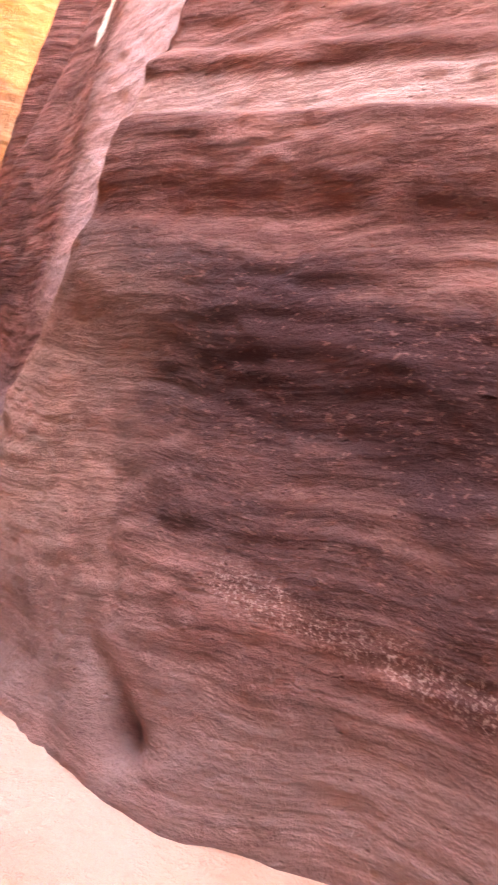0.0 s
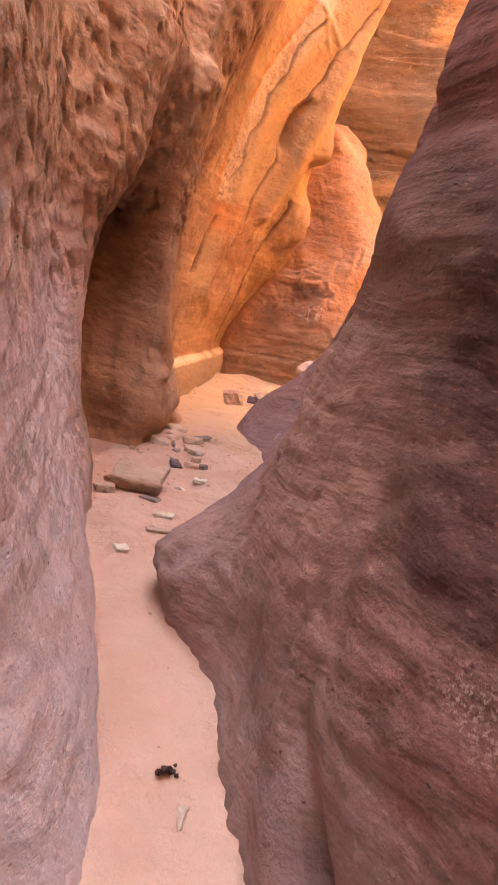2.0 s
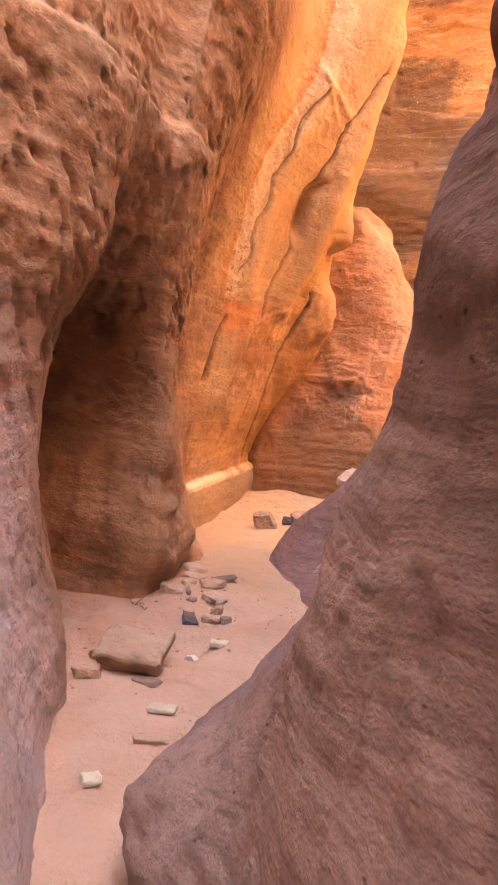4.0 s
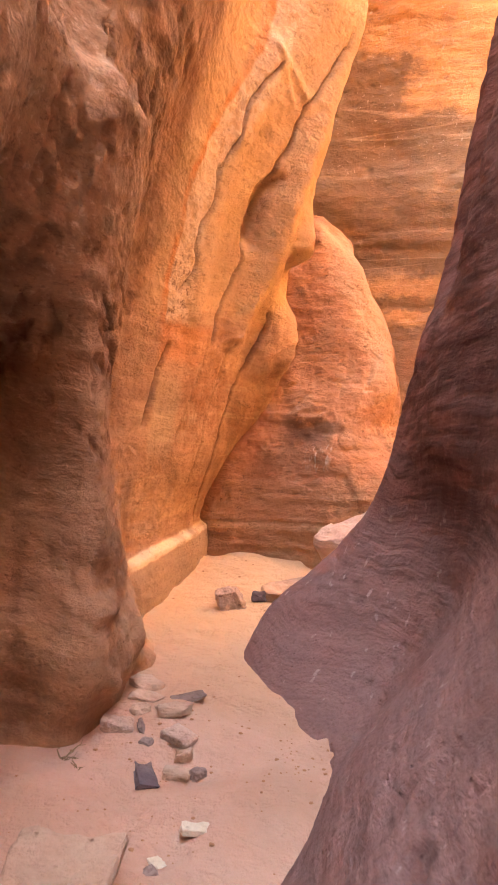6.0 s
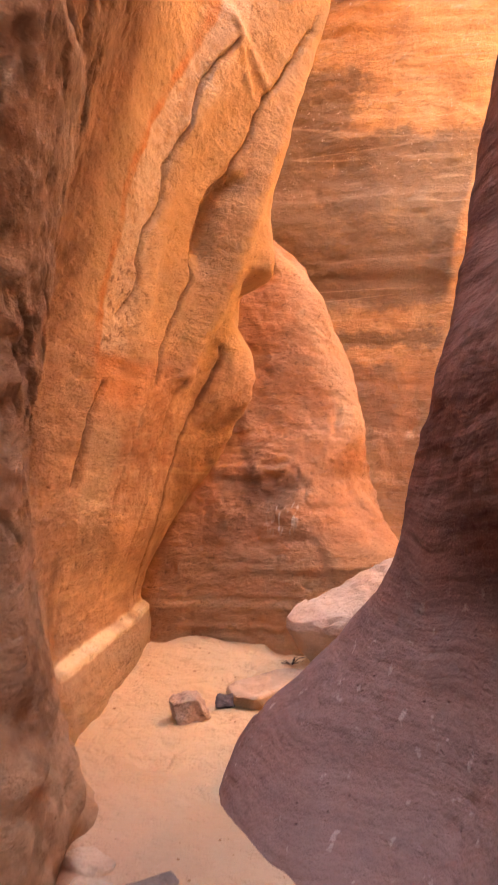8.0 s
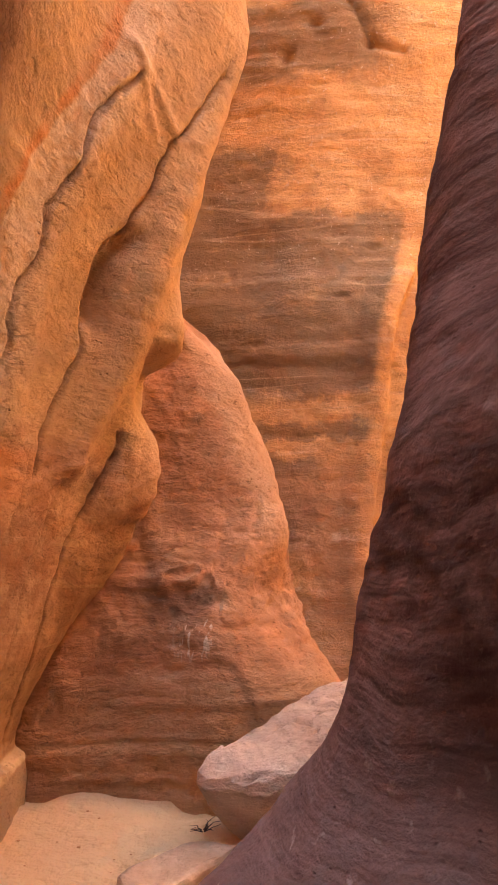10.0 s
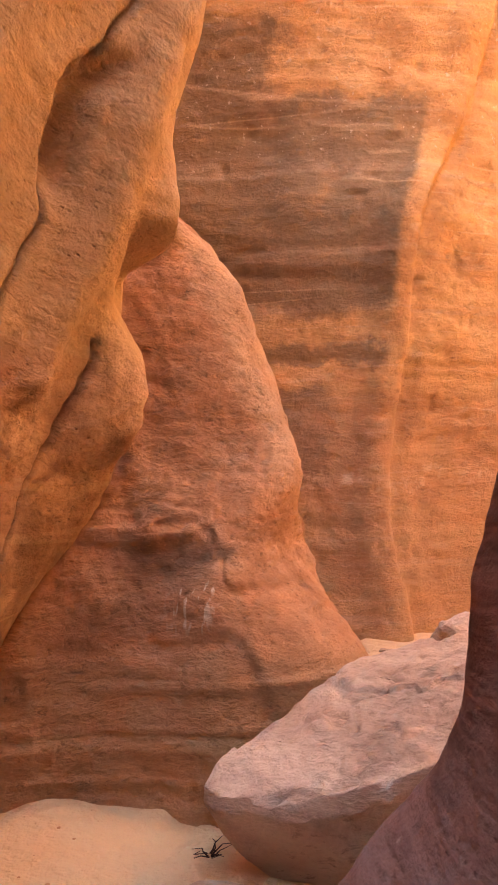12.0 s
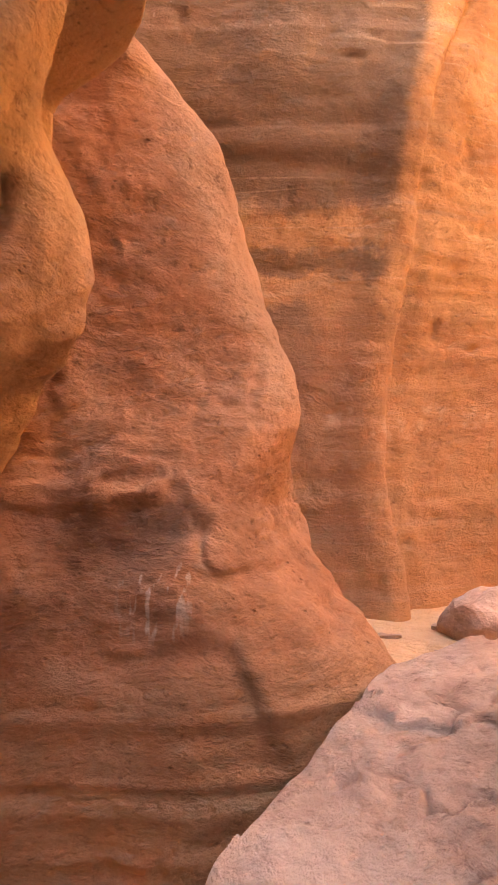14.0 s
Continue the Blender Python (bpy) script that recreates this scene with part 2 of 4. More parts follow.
def slab_paint(k, col, x, y, z, pos):
    """A pale vein with an orange rim that climbs the slab, rust below its foot."""
    wob = k.math("MULTIPLY", k.math("SUBTRACT", k.noise(pos, 4.0, 4.0, 0.6), 0.5), 0.14)
    line = k.math("ADD", k.math("SUBTRACT", y, k.span(z, 2.6, 3.9, 7.16, 7.66)), wob)
    up = k.span(k.math("ADD", z, wob), 1.86, 1.98)
    wide = k.math("MULTIPLY", k.math("MULTIPLY", k.span(line, 0.0, 0.03), k.span(line, 0.42, 0.36)), up)
    vein = k.math("MULTIPLY", k.math("MULTIPLY", k.span(line, 0.0, 0.025), k.span(line, 0.32, 0.20)), up)
    vein = k.math("MULTIPLY", vein, k.span(k.noise(pos, 11.0, 5.0, 0.7), 0.36, 0.52))
    rim = k.math("MULTIPLY", k.math("MULTIPLY", k.span(line, -0.08, -0.02), k.span(line, 0.03, -0.01)), up)
    slab = k.span(y, 6.75, 7.0)
    col = k.mix(k.math("MULTIPLY", slab, k.span(z, 1.9, 2.1, 0.0, 0.55)), col, (0.61, 0.395, 0.215))
    level = k.noise(k.xyz(k.math("MULTIPLY", x, 0.05), k.math("MULTIPLY", y, 0.09), z), 5.0, 1.0)
    thread = k.math("MULTIPLY", k.span(k.math("ABSOLUTE", k.math("SUBTRACT", level, 0.5)), 0.022, 0.006), k.math("MULTIPLY", slab, k.span(k.noise(pos, 2.0, 2.0), 0.40, 0.6)))
    col = k.mix(k.math("MULTIPLY", thread, 0.22), col, (0.70, 0.50, 0.30))
    col = k.mix(k.math("MULTIPLY", wide, 0.35), col, (0.60, 0.41, 0.27))
    col = k.mix(k.math("MULTIPLY", vein, 0.6), col, (0.66, 0.50, 0.37))
    col = k.mix(k.math("MULTIPLY", k.math("MULTIPLY", rim, k.span(k.noise(pos, 5.0, 3.0), 0.35, 0.6, 0.25, 1.0)), 0.65), col, (0.60, 0.20, 0.07))
    rust = k.math("MULTIPLY", k.math("MULTIPLY", k.span(k.math("ADD", z, wob), 1.60, 1.72), k.span(k.math("ADD", z, wob), 1.93, 1.87)), k.math("MULTIPLY", k.span(y, 7.1, 7.2), k.span(y, 8.2, 7.4)))
    col = k.mix(k.math("MULTIPLY", rust, 0.55), col, (0.55, 0.19, 0.07))
    grey = k.math("MULTIPLY", k.math("MULTIPLY", k.span(z, 1.62, 1.5), k.span(z, 0.9, 1.2)), k.math("MULTIPLY", k.span(k.math("ADD", y, wob), 7.12, 7.2), k.span(k.math("ADD", y, wob), 7.5, 7.4)))
    col = k.mix(k.math("MULTIPLY", grey, 0.45), col, (0.46, 0.35, 0.23))
    # dust and sky light on the near bulge, painted as pale lilac
    dust_skylight = k.math("MULTIPLY", k.span(y, 4.6, 3.7), k.span(k.math("ADD", z, k.math("MULTIPLY", wob, 4.0)), 1.9, 0.9))
    col = k.mix(k.math("MULTIPLY", dust_skylight, 0.9), col, (0.64, 0.485, 0.455))
    col = k.mix(k.math("MULTIPLY", k.span(y, 6.6, 6.0), k.span(z, 1.6, 2.5, 0.0, 0.65)), col, (0.66, 0.42, 0.25))
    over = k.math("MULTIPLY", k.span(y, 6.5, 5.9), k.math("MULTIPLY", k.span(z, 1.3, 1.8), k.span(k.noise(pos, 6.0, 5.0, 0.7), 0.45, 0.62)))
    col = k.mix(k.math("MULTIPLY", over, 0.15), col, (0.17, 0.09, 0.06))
    scuff = k.math("MULTIPLY", k.math("MULTIPLY", k.span(k.math("ADD", z, wob), 1.0, 1.3), k.span(k.math("ADD", z, wob), 1.85, 1.65)), k.math("MULTIPLY", k.span(k.math("ADD", y, wob), 7.4, 7.6), k.span(k.math("ADD", y, wob), 8.3, 8.0)))
    col = k.mix(k.math("MULTIPLY", k.math("MULTIPLY", scuff, k.span(k.noise(pos, 7.0, 6.0, 0.7), 0.40, 0.58)), 0.65), col, (0.30, 0.125, 0.065))
    crumb = k.math("MULTIPLY", vein, k.math("MULTIPLY", k.span(z, 2.6, 2.2), k.span(k.noise(pos, 20.0, 4.0, 0.7), 0.52, 0.60)))
    col = k.mix(k.math("MULTIPLY", crumb, 0.8), col, (0.22, 0.12, 0.08))
    grain = k.xyz(k.math("MULTIPLY", x, 15.0), k.math("MULTIPLY", y, 13.0), k.math("MULTIPLY", k.math("MULTIPLY_ADD", y, 0.35, z), 24.0))
    flank = k.math("MULTIPLY", k.span(y, 6.5, 6.2), k.span(k.math("ADD", z, k.math("MULTIPLY", wob, 5.0)), 1.5, 2.1))
    streak = k.noise(grain, 1.0, 6.0, 0.72)
    col = k.mix(k.math("MULTIPLY", k.math("MULTIPLY", k.span(streak, 0.48, 0.36), flank), 0.35), col, (0.12, 0.06, 0.042))
    col = k.mix(k.math("MULTIPLY", k.math("MULTIPLY", k.span(streak, 0.54, 0.64), flank), 0.75), col, (0.74, 0.51, 0.35))
    skirt = k.math("MULTIPLY", k.span(z, 0.36, 0.33), k.span(y, 6.85, 7.0))
    col = k.mix(k.math("MULTIPLY", skirt, 0.6), col, (0.42, 0.30, 0.205))
    # ledge light put into the bed's colour, stronger than on the buttress
    return lit_pale_bed(k, col, y, z, pos, 0.9, (0.80, 0.63, 0.42))


def hump_paint(k, col, x, y, z, pos):
    """Pale worn skin along the outer edge, drip marks, painted shade in the pocket under the brow."""
    rag = k.math("MULTIPLY", k.math("SUBTRACT", k.noise(pos, 4.0, 4.0, 0.6), 0.5), 0.25)
    edge = k.math("ADD", k.math("SUBTRACT", x, k.math("MULTIPLY_ADD", z, -0.36, -3.24)), rag)
    skin = k.math("MULTIPLY", k.span(edge, -0.06, 0.04), k.span(z, 1.35, 1.6))
    col = k.mix(k.math("MULTIPLY", skin, 0.6), col, (0.57, 0.375, 0.245))
    zz = k.math("ADD", z, rag)
    # shade of the carved pocket under the brow, put into the colour
    pocket_shade = k.math("MULTIPLY", k.math("MULTIPLY", k.span(zz, 0.98, 1.08), k.span(zz, 1.30, 1.2)), k.math("MULTIPLY", k.span(k.math("ADD", x, rag), -4.42, -4.3), k.span(k.math("ADD", x, rag), -3.95, -4.08)))
    col = k.mix(k.math("MULTIPLY", pocket_shade, 0.7), col, (0.20, 0.11, 0.075))
    drip = k.noise(k.xyz(k.math("MULTIPLY", x, 34.0), k.math("MULTIPLY", y, 20.0), k.math("MULTIPLY", z, 5.0)), 1.0, 2.0)
    where = k.math("MULTIPLY", k.math("MULTIPLY", k.span(zz, 0.84, 0.92), k.span(zz, 1.10, 1.02)), k.math("MULTIPLY", k.span(x, -4.22, -4.12), k.span(x, -3.94, -4.0)))
    col = k.mix(k.math("MULTIPLY", k.math("MULTIPLY", k.span(drip, 0.56, 0.66), where), 0.85), col, (0.70, 0.54, 0.42))
    low = k.span(k.math("ADD", z, k.math("MULTIPLY", rag, 0.5)), 0.82, 0.66)
    col = k.mix(k.math("MULTIPLY", low, 0.45), col, (0.46, 0.25, 0.135))
    return lit_pale_bed(k, col, y, z, pos, 0.35, (0.62, 0.42, 0.26))


def varnish_paint(k, col, x, y, z, pos):
    """Grey-brown desert varnish in level sheets with ragged edges, bare orange rock between and above."""
    rag = k.math("MULTIPLY", k.math("SUBTRACT", k.noise(pos, 1.9, 6.0, 0.68), 0.5), 1.0)
    fine = k.math("MULTIPLY", k.math("SUBTRACT", k.noise(pos, 7.0, 4.0, 0.65), 0.5), 0.5)
    zz = k.math("ADD", k.math("ADD", z, k.math("MULTIPLY", rag, 0.5)), k.math("MULTIPLY", fine, 0.35))
    sheet = k.math("MULTIPLY", k.span(zz, 2.62, 2.74), k.math("MAXIMUM", k.span(zz, 4.42, 4.28), k.math("MULTIPLY", k.span(k.math("ADD", x, rag), -4.15, -4.35), k.span(zz, 5.1, 4.9))))
    strip = k.math("MULTIPLY", k.span(zz, 2.33, 2.38), k.span(zz, 2.52, 2.46))
    low = k.math("MULTIPLY", k.span(k.math("ADD", x, k.math("MULTIPLY", rag, 0.6)), -3.85, -4.0), k.math("MULTIPLY", k.span(zz, 2.25, 2.15), k.span(zz, 1.3, 1.6)))
    high = k.math("MULTIPLY", k.math("MULTIPLY", k.span(zz, 5.55, 5.7), k.span(zz, 6.45, 6.3)), k.span(k.math("ADD", x, k.math("MULTIPLY", rag, 1.5)), -3.2, -3.5))
    left = k.span(k.math("ADD", k.math("MULTIPLY_ADD", z, -0.16, x), k.math("MULTIPLY", fine, 0.2)), -3.80, -3.88)
    mask = k.math("MAXIMUM", k.math("MULTIPLY", k.math("MAXIMUM", k.math("MAXIMUM", sheet, k.math("MULTIPLY", strip, 0.8)), low), left), k.math("MULTIPLY", high, 0.8))
    mask = k.math("MULTIPLY", mask, k.span(k.noise(pos, 5.0, 5.0, 0.7), 0.25, 0.5, 0.68, 1.0))
    col = k.mix(k.math("MULTIPLY", mask, 0.9), col, (0.21, 0.135, 0.085))
    flat = k.xyz(k.math("MULTIPLY", x, 0.3), k.math("MULTIPLY", y, 0.3), k.math("MULTIPLY", z, 9.0))
    col = k.mix(k.math("MULTIPLY", k.span(k.noise(flat, 1.0, 3.0, 0.6), 0.55, 0.70), k.span(z, 4.6, 4.0, 0.0, 0.35)), col, (0.52, 0.36, 0.25))
    level = k.noise(k.xyz(k.math("MULTIPLY", x, 0.06), k.math("MULTIPLY", y, 0.06), z), 4.0, 1.0)
    thread = k.math("MULTIPLY", k.span(k.math("ABSOLUTE", k.math("SUBTRACT", level, 0.5)), 0.016, 0.004), k.span(k.noise(pos, 1.5, 2.0), 0.42, 0.6))
    col = k.mix(k.math("MULTIPLY", thread, 0.3), col, (0.66, 0.46, 0.30))
    dots = k.math("MULTIPLY", k.span(k.noise(pos, 26.0, 2.0), 0.66, 0.72), k.span(zz, 3.5, 3.9))
    col = k.mix(k.math("MULTIPLY", dots, 0.5), col, (0.66, 0.52, 0.40))
    col = k.mix(k.span(zz, 2.5, 1.7, 0.0, 0.45), col, (0.50, 0.275, 0.175))
    pale = k.math("MULTIPLY", k.math("MULTIPLY", k.span(zz, 1.46, 1.50), k.span(zz, 1.62, 1.56)), k.span(k.noise(pos, 6.0, 3.0), 0.45, 0.6))
    return k.mix(k.math("MULTIPLY", pale, 0.6), col, (0.70, 0.46, 0.30))


def mauve_paint(k, col, x, y, z, pos):
    """A dark bed at chest height with its recess's shade painted in, a smooth pale bed above, a salt-flecked line low
    down.
    """
    rag = k.math("MULTIPLY", k.math("SUBTRACT", k.noise(pos, 2.0, 5.0, 0.65), 0.5), 0.5)
    zz = k.math("ADD", k.math("MULTIPLY_ADD", x, 0.10, z), rag)
    near = k.span(y, 4.3, 3.8)
    # dark bed, deepened in colour by the shade of its recess
    darkbed_shade = k.math("MULTIPLY", k.math("MULTIPLY", k.span(zz, 1.02, 1.24), k.span(zz, 1.90, 1.72)), k.math("MULTIPLY", near, k.span(k.math("ADD", x, rag), -1.3, -0.5)))
    col = k.mix(k.math("MULTIPLY", darkbed_shade, 0.95), col, (0.052, 0.024, 0.024))
    palebed = k.math("MULTIPLY", k.math("MULTIPLY", k.span(z, 2.36, 2.40), k.span(z, 2.56, 2.50)), near)
    col = k.mix(k.math("MULTIPLY", palebed, 0.75), col, (0.50, 0.335, 0.30))
    slope = k.math("ADD", k.math("MULTIPLY_ADD", x, 0.12, z), k.math("MULTIPLY", rag, 0.3))
    fleck = k.math("MULTIPLY", k.math("MULTIPLY", k.span(slope, 0.64, 0.70), k.span(slope, 0.82, 0.76)), k.math("MULTIPLY", near, k.span(x, -0.1, 0.1)))
    fleck = k.math("MULTIPLY", fleck, k.span(k.noise(pos, 75.0, 3.0, 0.75), 0.52, 0.60))
    col = k.mix(k.math("MULTIPLY", fleck, 0.7), col, (0.50, 0.33, 0.28))
    # lower dark patch, its colour deepened for shade on this face
    lowdark_shade = k.math("MULTIPLY", k.math("MULTIPLY", k.span(zz, 0.66, 0.84), k.span(zz, 1.16, 1.0)), k.math("MULTIPLY", near, k.span(k.math("ADD", x, rag), -0.75, -0.35)))
    col = k.mix(k.math("MULTIPLY", lowdark_shade, 0.75), col, (0.068, 0.031, 0.029))
    # brown flank of the nose, its colour lightened for light bounced off the sand
    brown = k.math("MULTIPLY", k.math("MULTIPLY", near, k.span(k.math("ADD", x, k.math("MULTIPLY", rag, 1.6)), 0.0, -1.0)), k.span(z, 2.1, 1.4))
    col = k.mix(k.math("MULTIPLY", brown, 0.58), col, (0.40, 0.225, 0.165))
    # dust low on the spur, with sky light painted on the nose's slope
    dust_skylight = k.math("MULTIPLY", k.span(y, 3.62, 4.3), k.span(k.math("ADD", z, k.math("MULTIPLY", rag, 0.8)), 1.15, 0.5))
    col = k.mix(k.math("MULTIPLY", dust_skylight, 0.6), col, (0.37, 0.228, 0.212))
    # sky light painted on the face that turns away beyond the nose
    turned_skylit = k.math("MULTIPLY", k.span(k.math("ADD", y, k.math("MULTIPLY", rag, 0.25)), 3.74, 3.92), k.math("MULTIPLY", k.span(z, 1.3, 1.7), k.span(y, 5.6, 4.9)))
    col = k.mix(k.math("MULTIPLY", turned_skylit, 0.85), col, (0.52, 0.36, 0.345))
    foot = k.math("MULTIPLY", near, k.span(k.math("ADD", z, k.math("MULTIPLY", rag, 0.6)), 0.62, 0.30))
    col = k.mix(k.math("MULTIPLY", foot, 0.6), col, (0.33, 0.215, 0.195))
    scar = k.math("MULTIPLY", dust_skylight, k.span(k.noise(pos, 13.0, 3.0, 0.6), 0.64, 0.72))
    col = k.mix(k.math("MULTIPLY", scar, 0.6), col, (0.56, 0.42, 0.38))
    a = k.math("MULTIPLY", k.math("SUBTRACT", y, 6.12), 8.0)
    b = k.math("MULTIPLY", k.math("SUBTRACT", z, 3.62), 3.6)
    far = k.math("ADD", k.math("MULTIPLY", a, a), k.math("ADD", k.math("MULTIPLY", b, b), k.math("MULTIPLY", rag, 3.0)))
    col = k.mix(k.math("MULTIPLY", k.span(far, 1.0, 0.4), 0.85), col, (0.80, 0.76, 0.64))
    return col


MAT_MAUVE = sandstone("mauve_sandstone", (0.272, 0.136, 0.113), (0.178, 0.080, 0.066), (0.105, 0.044, 0.036), dip=(-0.1, 0.0), stains=0.5, stain_and_shade=(0.075, 0.034, 0.032), lines=1.9, speckle=0.35, paint=mauve_paint, chips=0.5)
MAT_BROWN = sandstone("brown_sandstone", (0.58, 0.352, 0.218), (0.47, 0.26, 0.155), (0.29, 0.148, 0.09), dip=(0.15, 0.1), stains=0.55, stain_and_shade=(0.14, 0.07, 0.045), lines=0.7, paint=slab_paint, chips=0.75)
MAT_HUMP = sandstone("red_sandstone", (0.57, 0.305, 0.185), (0.49, 0.235, 0.132), (0.36, 0.165, 0.092), dip=(0.0, 0.05), stains=0.32, stain_and_shade=(0.17, 0.085, 0.05), lines=0.5, speckle=0.3, paint=hump_paint, chips=1.0)
MAT_BACK = sandstone("varnished_sandstone", (0.64, 0.37, 0.18), (0.57, 0.29, 0.125), (0.42, 0.205, 0.095), dip=(0.03, 0.0), stains=0.3, stain_and_shade=(0.22, 0.12, 0.065), lines=0.5, paint=varnish_paint, chips=0.8)
MAT_STONE = sandstone("pale_sandstone", (0.70, 0.51, 0.41), (0.60, 0.42, 0.33), (0.42, 0.27, 0.21), stains=0.3, stain_and_shade=(0.22, 0.13, 0.105), lines=0.4, chips=1.0)
MAT_TAN = sandstone("tan_sandstone", (0.67, 0.47, 0.35), (0.57, 0.38, 0.275), (0.40, 0.25, 0.175), stains=0.3, stain_and_shade=(0.25, 0.15, 0.10), lines=0.3)
MAT_GREY = sandstone("grey_shale", (0.40, 0.29, 0.25), (0.31, 0.22, 0.19), (0.20, 0.135, 0.12), stains=0.2, stain_and_shade=(0.09, 0.06, 0.06), lines=0.3)
MAT_CHIP = sandstone("white_stone", (0.80, 0.72, 0.58), (0.72, 0.62, 0.48), (0.55, 0.44, 0.33), stains=0.2, stain_and_shade=(0.45, 0.33, 0.24), lines=0.2)
MAT_DUNG = sandstone("dry_dung", (0.10, 0.055, 0.045), (0.07, 0.04, 0.035), (0.04, 0.022, 0.02), stains=0.2, stain_and_shade=(0.03, 0.02, 0.02), lines=0.2)
MAT_TWIG = sandstone("dry_twig", (0.42, 0.30, 0.18), (0.32, 0.21, 0.12), (0.18, 0.11, 0.06), stains=0.2, stain_and_shade=(0.10, 0.06, 0.04), lines=0.2)
MAT_SLATE = sandstone("dark_slate", (0.25, 0.185, 0.185), (0.19, 0.14, 0.145), (0.12, 0.085, 0.09), stains=0.2, stain_and_shade=(0.06, 0.042, 0.045), lines=0.3)


def sand_material():
    m, tree, out = nodes_of("sand")
    k = Net(tree)
    pos = k.add("ShaderNodeNewGeometry").outputs["Position"]
    col = k.mix(k.span(k.noise(pos, 1.3, 4.0), 0.35, 0.7), (0.62, 0.385, 0.290), (0.53, 0.31, 0.218))
    sep = k.add("ShaderNodeSeparateXYZ")
    k.feed(sep.inputs[0], pos)
    col = k.mix(k.span(sep.outputs[1], 5.6, 7.4, 0.0, 0.85), col, (0.66, 0.435, 0.25))
    col = k.mix(k.span(k.noise(pos, 220.0, 2.0), 0.35, 0.8, 0.0, 0.3), col, (0.46, 0.26, 0.17))
    col = k.mix(k.math("MULTIPLY", k.span(k.voronoi(pos, 11.0), 0.055, 0.02), k.span(k.noise(pos, 4.0), 0.55, 0.65)), col, (0.16, 0.09, 0.07))
    k.feed(out.inputs["Base Color"], col)
    out.inputs["Roughness"].default_value = 0.95
    out.inputs["Specular IOR Level"].default_value = 0.2
    n1 = k.bump(k.noise(pos, 8.0, 6.0, 0.68), 0.9, 0.06)
    k.feed(out.inputs["Normal"], k.bump(k.noise(pos, 160.0, 2.0), 0.3, 0.003, n1))
    return m


MAT_SAND = sand_material()


# ---- ground ----
def sand_height(x, y):
    z = 0.09 * np.clip((y - 6.2) / 2.4, 0, 1) - 0.04 * np.clip((3.2 - y) / 1.0, 0, 1)
    z = z + 0.07 * np.exp(-(((x + 4.85) / 0.5) ** 2 + ((y - 8.6) / 0.7) ** 2))
    z = z + 0.36 * np.clip((y - 9.0) / 0.8, 0, 1) * np.clip((x + 4.2) / 0.5, 0, 1)
    return z


def sand_surface(x, y):
    p = np.stack([x, y, np.zeros(len(x))], -1)
    return sand_height(x, y) + 0.016 * fbm(p, 0.38, 5) + 0.007 * value_noise(p, 0.13, 9) - 0.045 * ramp(value_noise(p, 0.27, 15), 0.15, 0.8) + 0.003 * value_noise(p, 0.07, 16)


def build_ground():
    xs = np.concatenate([[-400, -60, -14], np.arange(-6.2, 2.6, 0.035), [14, 60, 400]])
    ys = np.concatenate([[-400, -60, -8], np.arange(-3.6, 13.2, 0.035), [30, 80, 400]])
    gx, gy = np.meshgrid(xs, ys)
    p = np.stack([gx.ravel(), gy.ravel(), np.zeros(gx.size)], -1)
    z = sand_surface(p[:, 0], p[:, 1])
    p[:, 2] = z
    ob = grid_object("ground", p.reshape(gx.shape + (3,)), MAT_SAND)
    return tagged(ob, "fine pink-orange sand floor of the canyon", "ground", kind="structure")


build_ground()

# ---- east wall: the mauve wall with its low nose and the rounded spur beyond ----
LEVELS = [-0.3, 0.0, 0.2, 0.5, 0.9, 1.25, 1.8, 2.4, 3.4, 8.0]


